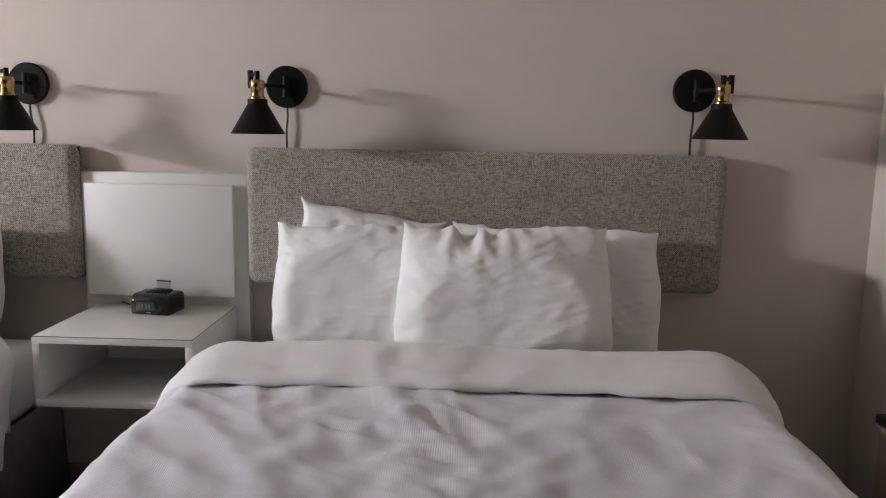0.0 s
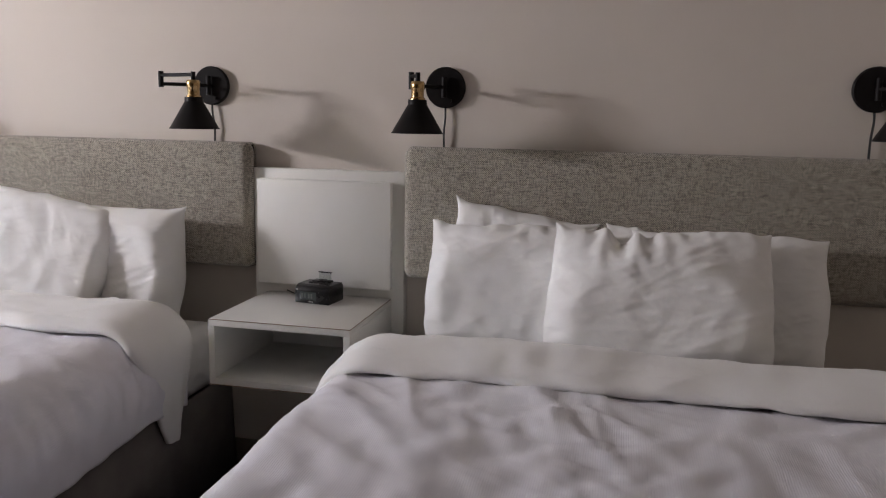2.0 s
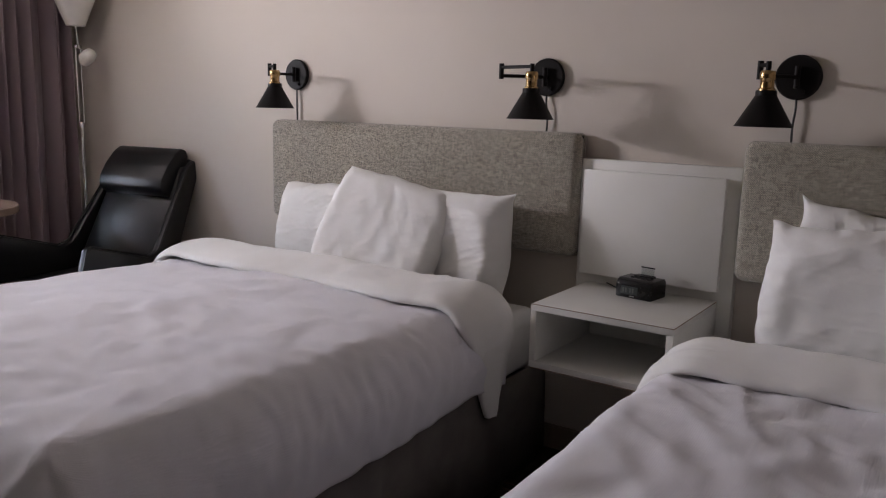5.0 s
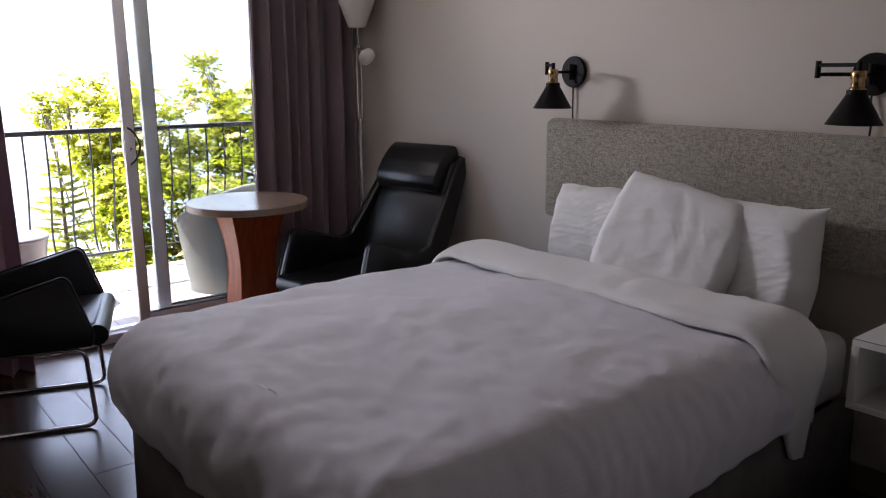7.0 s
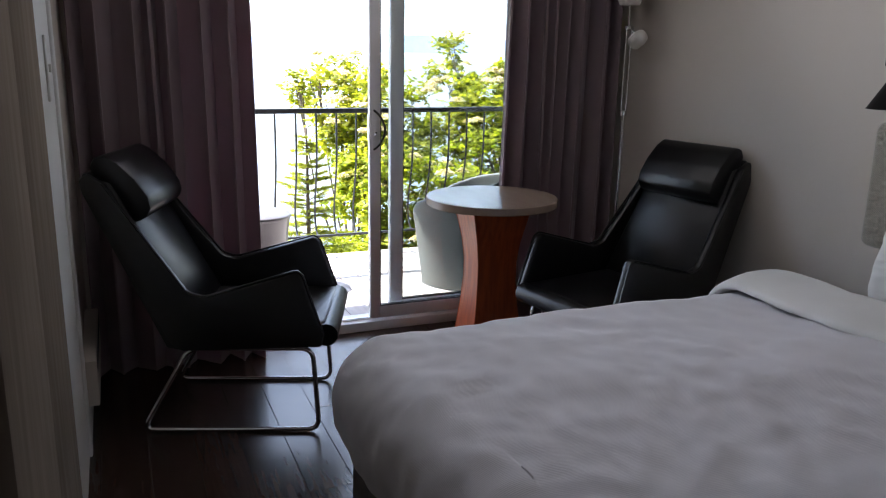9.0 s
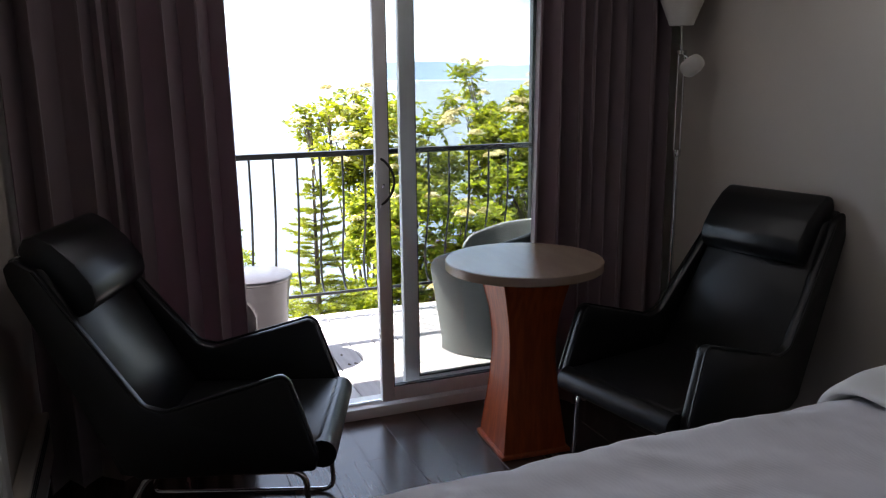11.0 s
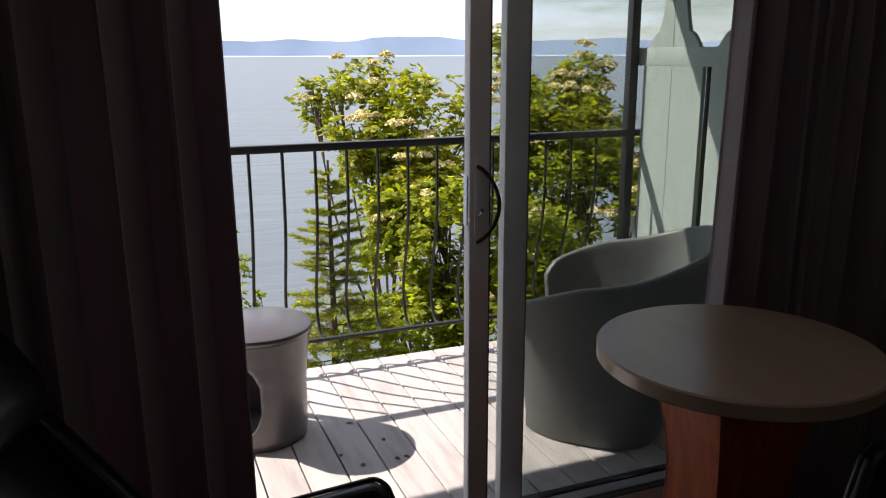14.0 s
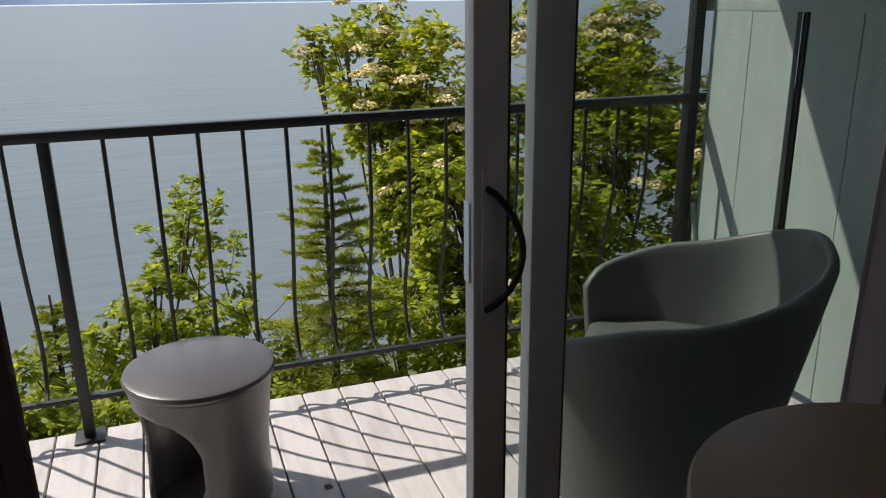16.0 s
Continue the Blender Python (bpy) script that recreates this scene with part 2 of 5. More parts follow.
TWEED = tweed("grey_tweed", (0.53, 0.482, 0.402), (0.105, 0.094, 0.080))
COTTON = wrinkled(material("white_cotton", (0.80, 0.79, 0.77), 0.85, dark=(0.76, 0.75, 0.73), scale=4, bump=0.12, bump_scale=35, sheen=0.2, distance=0.004, specular=0.2), 5.0, (1, 2.6, 1.6), 0.3, 0.006)
wrinkled(COTTON, 9.0, (0.40, 1.2, 1.5), 0.9, 0.006)
DUVET = wrinkled(ribbed(material("ribbed_white_duvet", (0.735, 0.720, 0.762), 0.85, dark=(0.70, 0.685, 0.725), scale=3, bump=0.2, bump_scale=14, sheen=0.2, distance=0.006, specular=0.2), 0.0050, 0.24), 3.0, (2.4, 1, 1), 0.4, 0.008)
wrinkled(DUVET, 8.0, (2.4, 0.6, 1), 0.5, 0.0045)
SKIRT = material("grey_brown_bed_skirt", (0.17, 0.152, 0.142), 0.9, dark=(0.14, 0.125, 0.116), scale=9, bump=0.3, bump_scale=160, specular=0.2)
BLACK = material("matte_black_metal", (0.010, 0.008, 0.008), 0.5, dark=(0.007, 0.006, 0.006), scale=8, specular=0.12)
BRASS = material("brushed_brass", (0.52, 0.35, 0.165), 0.22, 1.0, scale=12, stretch=(1, 1, 14))
SHADE_IN = material("white_lamp_lining", (0.75, 0.74, 0.7), 0.5)
CORD = material("black_cord", (0.010, 0.010, 0.010), 0.5)
LEATHER = material("black_leather", (0.009, 0.009, 0.010), 0.34, dark=(0.006, 0.006, 0.007), scale=5, specular=0.5, bump=0.35, bump_scale=260, rough_vary=0.07, distance=0.0008)
CHROME = material("chrome", (0.78, 0.78, 0.79), 0.12, 1.0, scale=5)
PLASTIC = material("black_plastic", (0.009, 0.009, 0.010), 0.26, specular=0.3, scale=10, rough_vary=0.05)
SCREEN = material("dim_clock_display", (0.05, 0.06, 0.06), 0.12)
SEGMENT = material("grey_clock_segments", (0.075, 0.085, 0.08), 0.4)
TOP = material("cream_laminate_tabletop", (0.33, 0.235, 0.17), 0.24, dark=(0.29, 0.20, 0.145), scale=2, stretch=(1, 5, 1))
CHERRY = material("cherry_wood", (0.43, 0.082, 0.018), 0.38, dark=(0.29, 0.050, 0.012), scale=4, stretch=(14, 14, 1.2), coat=0.05, specular=0.35)
CURTAIN = translucent(material("mauve_brown_curtain", (0.30, 0.228, 0.245), 0.85, dark=(0.255, 0.194, 0.21), scale=5, stretch=(1, 1, 0.3), bump=0.3, bump_scale=240, sheen=0.3, specular=0.2), 0.20, (0.50, 0.31, 0.36))
VINYL = material("white_vinyl_frame", (0.78, 0.765, 0.775), 0.38, dark=(0.72, 0.705, 0.715), scale=4)
GASKET = material("dark_gasket", (0.03, 0.03, 0.035), 0.6)
GLASS = glass_pane("window_glass", (0.865, 0.882, 0.875))
FROST = material("frosted_glass_shade", (0.78, 0.75, 0.70), 0.45)
WARDROBE = material("dark_brown_panel", (0.25, 0.205, 0.165), 0.8, specular=0.0, dark=(0.20, 0.163, 0.13), scale=3, stretch=(8, 8, 1))
DECK = material("weathered_white_deck_paint", (0.50, 0.458, 0.452), 0.7, dark=(0.37, 0.332, 0.325), scale=3.2, stretch=(1.0, 7, 7), spread=(0.25, 0.55), bump=0.35, bump_scale=14,
                bump_stretch=(2, 40, 40), rand=0.07, distance=0.002)
IRON = material("black_painted_iron", (0.018, 0.017, 0.017), 0.42, dark=(0.012, 0.011, 0.011), scale=30, bump=0.2, bump_scale=120)
MOULDED = material("taupe_moulded_plastic", (0.074, 0.060, 0.059), 0.32, specular=0.9, dark=(0.063, 0.050, 0.050), scale=7, bump=0.2, bump_scale=300)
MOULDED_PALE = material("pale_grey_moulded_plastic", (0.122, 0.128, 0.123), 0.45, dark=(0.105, 0.111, 0.107), scale=6, bump=0.2, bump_scale=300)
FENCE = material("pale_green_grey_paint", (0.375, 0.43, 0.405), 0.7, dark=(0.335, 0.385, 0.36), scale=5, stretch=(6, 6, 1), bump=0.2, bump_scale=30, bump_stretch=(20, 20, 1))
# unseen soffit: dark tone chosen so it throws less light back down
SOFFIT = material("bounce_cutting_soffit", (0.24, 0.20, 0.17), 0.8, dark=(0.18, 0.15, 0.12), scale=4, stretch=(1, 8, 1), bump=0.2)
SIDING = material("pale_wall_siding", (0.50, 0.50, 0.47), 0.8, scale=4, bump=0.2)
BARK = material("grey_brown_bark", (0.14, 0.105, 0.075), 0.9, dark=(0.06, 0.045, 0.035), scale=14, stretch=(1, 1, 0.3), bump=0.6, bump_scale=40, distance=0.01)
LEAF = leafy("rowan_leaf", (0.40, 0.385, 0.034), (0.09, 0.118, 0.015), 0.5)
LEAF_PALE = leafy("young_leaf", (0.39, 0.395, 0.036), (0.10, 0.14, 0.017), 0.5)
NEEDLE = leafy("spruce_needle", (0.34, 0.34, 0.05), (0.12, 0.145, 0.026), 0.4)
BLOSSOM = material("cream_blossom", (0.82, 0.71, 0.38), 0.8, dark=(0.70, 0.58, 0.27), scale=40, bump=0.5, bump_scale=60, distance=0.01)
GROUND = material("rough_grass", (0.085, 0.105, 0.030), 0.95, dark=(0.05, 0.055, 0.022), scale=1.2, bump=0.8, bump_scale=9, distance=0.05)
# the blue haze of distance is painted into the hills' colour
HILL = material("haze_tinted_hills", (0.40, 0.48, 0.60), 1.0, dark=(0.36, 0.44, 0.565), scale=0.006, specular=0.0)

# far beach, its colour paled and blued to stand for the haze
SHORE = material("haze_tinted_beach", (0.52, 0.58, 0.64), 1.0, dark=(0.42, 0.49, 0.57), scale=0.004, specular=0.0)


def water():
    m = bpy.data.materials.new("grey_blue_sea")
    m.use_nodes = True
    nt, ln = m.node_tree.nodes, m.node_tree.links
    b = nt["Principled BSDF"]
    b.inputs["Base Color"].default_value = (0.122, 0.140, 0.154, 1)
    b.inputs["Roughness"].default_value, b.inputs["IOR"].default_value = 0.28, 1.33
    b.inputs["Specular IOR Level"].default_value = 0.07
    tc = nt.new("ShaderNodeTexCoord")
    heights = []
    for s, k in (((0.5, 0.16, 1), 1.0), ((0.035, 0.012, 1), 1.0)):
        mp = nt.new("ShaderNodeMapping")
        mp.inputs["Scale"].default_value = s
        ln.new(tc.outputs["Object"], mp.inputs["Vector"])
        n = nt.new("ShaderNodeTexNoise")
        n.inputs["Scale"].default_value, n.inputs["Detail"].default_value = k, 5.0
        ln.new(mp.outputs["Vector"], n.inputs["Vector"])
        heights.append(n)
    add = nt.new("ShaderNodeMath")
    add.operation = "MULTIPLY_ADD"
    ln.new(heights[1].outputs["Fac"], add.inputs[0])
    add.inputs[1].default_value = 4.0
    ln.new(heights[0].outputs["Fac"], add.inputs[2])
    bp = nt.new("ShaderNodeBump")
    bp.inputs["Strength"].default_value, bp.inputs["Distance"].default_value = 0.16, 0.7
    ln.new(add.outputs[0], bp.inputs["Height"])
    ln.new(bp.outputs["Normal"], b.inputs["Normal"])
    return m


SEA = water()


# ---- mesh helpers ----
def mesh_object(name, bm, mat, smooth=True):
    me = bpy.data.meshes.new(name)
    bm.normal_update()
    bm.to_mesh(me)
    bm.free()
    for m in mat if isinstance(mat, (list, tuple)) else (mat,):
        me.materials.append(m)
    if smooth:
        me.set_sharp_from_angle(angle=radians(38))
        for p in me.polygons:
            p.use_smooth = True
    return new(name, me)


def part(name, bm, mat, parent=None, label="", smooth=True):
    ob = mesh_object(name, bm, mat, smooth)
    ob.parent = parent
    return tagged(ob, label)


def thing(name, label, category, at=(0, 0, 0), turn=0.0, group="", kind=""):
    ob = new(name)
    ob.empty_display_size = 0.1
    ob.matrix_world = pose(*at, 0, 0, turn)
    return tagged(ob, label, category, group, kind)


def box(x0, x1, y0, y1, z0, z1, bevel=0.0, seg=2, bm=None):
    own = bm is None
    bm = bm or bmesh.new()
    m = Matrix.LocRotScale(((x0 + x1) / 2, (y0 + y1) / 2, (z0 + z1) / 2), None, (abs(x1 - x0), abs(y1 - y0), abs(z1 - z0)))
    made = bmesh.ops.create_cube(bm, size=1, matrix=m)
    if bevel:
        edges = list({e for v in made["verts"] for e in v.link_edges})
        bmesh.ops.bevel(bm, geom=edges, offset=bevel, segments=seg, affect="EDGES", profile=0.5)
    return bm


def lathe(profile, steps=32, centre=(0, 0), bm=None):
    """A round body from (radius, z) pairs."""
    bm = bm or bmesh.new()
    rings = []
    for r, z in profile:
        if r < 1e-5:
            rings.append([bm.verts.new((centre[0], centre[1], z))])
        else:
            rings.append([bm.verts.new((centre[0] + r * math.cos(2 * math.pi * k / steps), centre[1] + r * math.sin(2 * math.pi * k / steps), z)) for k in range(steps)])
    for a, b in zip(rings, rings[1:]):
        for k in range(steps):
            j = (k + 1) % steps
            if len(a) == 1 and len(b) == 1:
                continue
            if len(a) == 1:
                bm.faces.new((a[0], b[j], b[k]))
            elif len(b) == 1:
                bm.faces.new((a[k], a[j], b[0]))
            else:
                bm.faces.new((a[k], a[j], b[j], b[k]))
    bmesh.ops.recalc_face_normals(bm, faces=bm.faces)
    return bm


def rounded(points, fillet, closed=False, seg=5):
    """A polyline with its corners rounded off."""
    pts = [Vector(p) for p in points]
    out, n = [], len(pts)
    for i, p in enumerate(pts):
        if not closed and i in (0, n - 1):
            out.append(p)
            continue
        a, b = pts[i - 1] - p, pts[(i + 1) % n] - p
        d = min(fillet, a.length * 0.45, b.length * 0.45)
        p0, p1 = p + a.normalized() * d, p + b.normalized() * d
        for k in range(seg + 1):
            t = k / seg
            out.append(p0 * (1 - t) ** 2 + p * 2 * t * (1 - t) + p1 * t * t)
    return out


def tube(points, radius, steps=8, closed=False, bm=None):
    bm = bm or bmesh.new()
    pts = [Vector(p) for p in points]
    n = len(pts)
    rings, up = [], Vector((0.13, 0.21, 0.97))
    for i, p in enumerate(pts):
        q0, q1 = (pts[i - 1], pts[(i + 1) % n]) if closed else (pts[max(i - 1, 0)], pts[min(i + 1, n - 1)])
        d = (q1 - q0).normalized()
        side = d.cross(up)
        side = side.normalized() if side.length > 0.05 else d.cross(Vector((1, 0, 0))).normalized()
        up = side.cross(d).normalized()
        rings.append([bm.verts.new(p + radius * (math.cos(2 * math.pi * k / steps) * side + math.sin(2 * math.pi * k / steps) * up)) for k in range(steps)])
    for a, b in list(zip(rings, rings[1:])) + ([(rings[-1], rings[0])] if closed else []):
        for k in range(steps):
            j = (k + 1) % steps
            bm.faces.new((a[k], a[j], b[j], b[k]))
    if not closed:
        bm.faces.new(rings[0][::-1])
        bm.faces.new(rings[-1])
    bmesh.ops.recalc_face_normals(bm, faces=bm.faces)
    return bm


def slab(outline, along, thick, bm=None, bevel=0.0):
    """A flat outline of (a, b) pairs extruded along an axis from thick[0] to thick[1]."""
    bm = bm or bmesh.new()

    def at(a, b, c):
        return (c, a, b) if along == "x" else (a, c, b) if along == "y" else (a, b, c)
    lo = [bm.verts.new(at(a, b, thick[0])) for a, b in outline]
    hi = [bm.verts.new(at(a, b, thick[1])) for a, b in outline]
    faces = [bm.faces.new(lo), bm.faces.new(hi[::-1])]
    n = len(lo)
    for i in range(n):
        faces.append(bm.faces.new((lo[i], lo[(i + 1) % n], hi[(i + 1) % n], hi[i])))
    bmesh.ops.recalc_face_normals(bm, faces=faces)
    if bevel:
        bmesh.ops.bevel(bm, geom=list({e for v in lo + hi for e in v.link_edges}), offset=bevel, segments=2, affect="EDGES", profile=0.5)
    return bm


def ripple(x, y, z=0.0, s=1.0):
    return noise.noise(Vector((x * s, y * s, z * s)))


def crease(u, v, seed, angle, fine, long_ratio=4.0, width=2.6):
    """Soft ridges that run mostly along one direction, from 0 to 1."""
    c, s = math.cos(radians(angle)), math.sin(radians(angle))
    p, q = (u * c + v * s) * fine / long_ratio, (v * c - u * s) * fine
    bend = 0.6 * noise.noise(Vector((p * 1.5, q * 0.4, seed + 9.0)))
    n = abs(noise.noise(Vector((p, q + bend, seed))))
    gate = max(0.0, min(1.0, 0.5 + 1.6 * noise.noise(Vector((u * 1.7, v * 1.7, seed + 31.0)))))
    m = max(0.0, 1 - n * width)
    return m * m * (3 - 2 * m) * gate


# ---- the room's shell ----
NORTH, SOUTH, EAST, WEST, HIGH = 2.70, -0.12, 1.29, -4.86, 2.42
REAR, STEP = -2.3, -1.9   # the room is deeper behind the wardrobe's end


def structure(name, bm, mat, label, category, smooth=False):
    return tagged(mesh_object(name, bm, mat, smooth), label, category, kind="structure")


structure("wall_north", box(WEST - 0.2, EAST + 0.15, NORTH, NORTH + 0.15, 0, HIGH), PAINT, "smooth greige painted wall behind the headboards", "wall")
bm = box(EAST, EAST + 0.15, REAR, NORTH, 0, HIGH)
structure("wall_east", bm, PAINT, "smooth greige painted side wall", "wall")
structure("wall_south", box(WEST, -3.86, SOUTH - 0.15, SOUTH, 0, HIGH), PAINT, "short greige wall beside the balcony door", "wall")
# unseen rear walls, their dark brown is added to lessen bounced light
structure("wall_rear", box(STEP - 0.15, EAST + 0.15, REAR - 0.15, REAR, 0, HIGH), WARDROBE, "unseen wall behind the beds' feet, made dark to cut bounced light", "wall")
structure("wall_return", box(STEP - 0.15, STEP, REAR, SOUTH - 0.6, 0, HIGH), WARDROBE, "unseen return wall, made dark to cut bounced light", "wall")
DOOR0, DOOR1, DOORTOP = 0.30, 2.36, 2.10
bm = box(WEST - 0.2, WEST, SOUTH - 0.15, DOOR0, 0, HIGH)
box(WEST - 0.2, WEST, DOOR1, NORTH, 0, HIGH, bm=bm)
box(WEST - 0.2, WEST, DOOR0, DOOR1, DOORTOP, HIGH, bm=bm)
structure("wall_west", bm, PAINT, "greige wall around the sliding balcony door", "wall")
structure("ceiling", box(WEST - 0.2, EAST + 0.15, REAR - 0.15, NORTH + 0.15, HIGH, HIGH + 0.1), CEIL, "flat white painted ceiling", "ceiling")
floor = structure("floor", box(WEST - 0.2, EAST + 0.15, REAR - 0.15, NORTH + 0.15, -0.12, -0.010), GASKET, "dark brown wood-look laminate plank floor", "floor")
for name, args in (("baseboard", (WEST + 0.004, EAST - 0.004, NORTH - 0.014, NORTH - 0.001, 0.0, 0.10)), ("baseboard", (EAST - 0.014, EAST - 0.001, REAR + 0.01, NORTH - 0.016, 0.0, 0.10)),
                   ("baseboard", (WEST + 0.004, -3.865, SOUTH + 0.001, SOUTH + 0.014, 0.0, 0.10))):
    structure(name, box(*args, bevel=0.004), TRIM if args[0] < -4 and args[1] < 0 else WARDROBE, "painted wooden baseboard along the wall", "baseboard")

# ---- sliding balcony door ----
def sliding_door():
    d = thing("door_1", "white vinyl sliding glass balcony door, slid half open", "sliding door", (WEST, 0, 0), kind="structure")
    x0, x1 = -0.10, 0.035
    part("sill", box(x0, x1 + 0.01, DOOR0, DOOR1, 0.0, 0.052, 0.004), VINYL, d, "white vinyl sill with tracks")
    part("head_frame", box(x0, x1, DOOR0, DOOR1, DOORTOP - 0.05, DOORTOP - 0.001, 0.004), VINYL, d)
    part("jamb", box(x0, x1, DOOR0 + 0.001, DOOR0 + 0.05, 0.053, DOORTOP - 0.051, 0.004), VINYL, d)
    part("jamb", box(x0, x1, DOOR1 - 0.05, DOOR1 - 0.001, 0.053, DOORTOP - 0.051, 0.004), VINYL, d)
    part("track", box(-0.008, 0.0, DOOR0 + 0.05, DOOR1 - 0.05, 0.052, 0.066), CHROME, d, "thin metal running track")

    def leaf(name, xa, xb, ya, yb, label, stile):
        z0, z1 = 0.068, DOORTOP - 0.052
        bm = box(xa, xb, ya, ya + stile, z0, z1, 0.005)
        box(xa, xb, yb - 0.058, yb, z0, z1, 0.005, bm=bm)
        box(xa + 0.002, xb - 0.002, ya + stile, yb - 0.058, z0, z0 + 0.065, 0.004, bm=bm)
        box(xa + 0.002, xb - 0.002, ya + stile, yb - 0.058, z1 - 0.06, z1, 0.004, bm=bm)
        fr = part(name, bm, VINYL, d, label)
        g = part("pane", box((xa + xb) / 2 - 0.003, (xa + xb) / 2 + 0.003, ya + stile - 0.004, yb - 0.054, z0 + 0.06, z1 - 0.055), GLASS, fr, "clear greenish glass pane", smooth=False)
        g.visible_shadow = False
        seal = box(xa + 0.004, xb - 0.004, ya + stile, ya + stile + 0.004, z0 + 0.065, z1 - 0.06)
        box(xa + 0.004, xb - 0.004, ya + stile + 0.002, yb - 0.06, z0 + 0.065, z0 + 0.070, bm=seal)
        part("seal", seal, GASKET, fr, "dark rubber glazing seal", smooth=False)
        return fr
    slider = leaf("sliding_panel", 0.003, 0.040, 1.272, 2.312, "sliding leaf pushed open", 0.058)
    leaf("fixed_panel", -0.075, -0.038, 1.410, 2.312, "fixed leaf", 0.072)
    grip = []
    for k in range(25):
        t = k / 24
        bow = math.sin(math.pi * t) ** 0.7
        grip.append((0.042 + 0.030 * bow, 1.292 + 0.050 * bow, 0.985 + 0.200 * t))
    part("pull_handle", tube(grip, 0.0055, 10), IRON, slider, "dark curved pull handle")
    bm = box(0.040, 0.045, 1.285, 1.312, 0.975, 1.21, 0.002)
    part("handle_plate", bm, VINYL, slider)
    part("thumb_latch", tube([(0.044, 1.298, 1.06), (0.058, 1.300, 1.072)], 0.006), CHROME, slider)
    part("lock_strike", box(0.010, 0.030, 1.2685, 1.2715, 1.03, 1.16), CHROME, slider, "worn metal lock plate")
    return d


sliding_door()


# ---- curtains ----
def curtain(y0, y1, folds, seed, lean):
    rnd = random.Random(seed)
    bm = bmesh.new()
    nu, nv = folds * 14, 26
    phase = [rnd.uniform(0, 6.28) for _ in range(6)]
    grid = []
    for j in range(nv + 1):
        v = j / nv
        z = -0.004 + v * HIGH
        row = []
        for i in range(nu + 1):
            u = i / nu
            ang = math.pi / 2 + 2 * math.pi * (folds * (u - 1) + u * (1 - u) * (1.3 * math.sin(2 * math.pi * u * 1.7 + phase[0]) + 0.5 * math.sin(2 * math.pi * u * 3.1 + phase[1] + v)))
            deep = 0.050 + 0.018 * math.sin(7 * u + phase[2])
            swing = 0.012 * math.sin(3 * v + 9 * u + phase[3]) * (1 - v)
            sx = math.sin(ang)
            x = deep * (abs(sx) ** 0.75) * (1 if sx > 0 else -1) + swing
            y = y0 + (y1 - y0) * u + 0.012 * math.sin(2 * ang) + lean * (1 - v) * (u if lean > 0 else 1 - u)
            row.append(bm.verts.new((x, y, z)))
        grid.append(row)
    uv = bm.loops.layers.uv.new("UVMap")
    for j in range(nv):
        for i in range(nu):
            bm.faces.new((grid[j][i], grid[j][i + 1], grid[j + 1][i + 1], grid[j + 1][i]))
    ob = mesh_object("curtain", bm, CURTAIN)
    ob.location = (-4.665, 0, 0)
    mod = ob.modifiers.new("thickness", "SOLIDIFY")
    mod.thickness = 0.004
    return ob


tagged(curtain(-0.085, 0.645, 7, 3, 0.02), "floor-length mauve-brown pleated curtain drawn aside by the balcony door", "curtain", "balcony door curtains")
tagged(curtain(1.965, 2.60, 7, 8, -0.035), "floor-length mauve-brown pleated curtain bunched beside the floor lamp", "curtain", "balcony door curtains")


# ---- wardrobe front, pilaster and switch by the south wall ----
w = thing("wardrobe", "dark brown built-in wardrobe with plain flat doors", "wardrobe", (0, 0, 0))
FRONT, ENDS = SOUTH + 0.035, -2.92
part("body", box(ENDS, STEP, SOUTH - 0.6, FRONT - 0.024, 0.08, HIGH - 0.002), WARDROBE, w, smooth=False)
part("plinth", box(ENDS, STEP, SOUTH - 0.58, FRONT - 0.03, 0.0, 0.079), BLACK, w, smooth=False)
part("door", box(ENDS + 0.002, -2.41, FRONT - 0.023, FRONT - 0.002, 0.09, HIGH - 0.01, 0.003), WARDROBE, w)
part("door", box(-2.404, STEP, FRONT - 0.023, FRONT - 0.002, 0.09, HIGH - 0.01, 0.003), WARDROBE, w)
structure("trim", box(-3.85, ENDS - 0.002, SOUTH - 0.10, SOUTH + 0.006, 0.0, HIGH - 0.001, 0.004), TRIM, "white painted wall panel beside the wardrobe", "trim")
structure("trim", box(-3.935, -3.852, SOUTH + 0.001, SOUTH + 0.016, 0.0, HIGH - 0.001, 0.004), TRIM, "white painted upright moulding", "trim")
ht = thing("wall_heater", "low beige electric wall heater beside the curtain", "heater", (-4.25, SOUTH, 0.0))
part("case", box(-0.33, 0.33, 0.002, 0.055, 0.17, 0.35, 0.006), PAINT, ht)
for k in range(3):
    part("grille_slot", box(-0.30, 0.30, 0.0552, 0.0572, 0.29 + 0.017 * k, 0.297 + 0.017 * k), GASKET, ht, smooth=False)
th = thing("thermostat", "grey plastic wall thermostat on the upright trim", "thermostat", (-3.54, SOUTH + 0.006, 1.70))
part("case", box(-0.055, 0.055, 0.0005, 0.028, -0.075, 0.075, 0.006), SCREEN, th)
part("front", box(-0.045, 0.045, 0.0285, 0.031, -0.055, 0.06, 0.002), LAMINATE, th)
sw = thing("light_switch", "white plastic light switch plate on the upright trim", "light switch", (-3.56, SOUTH + 0.006, 1.41))
part("plate", box(-0.040, 0.040, 0.0005, 0.008, -0.095, 0.095, 0.003), LAMINATE, sw)
part("toggle", box(-0.006, 0.006, 0.007, 0.016, -0.012, 0.012, 0.002), LAMINATE, sw)


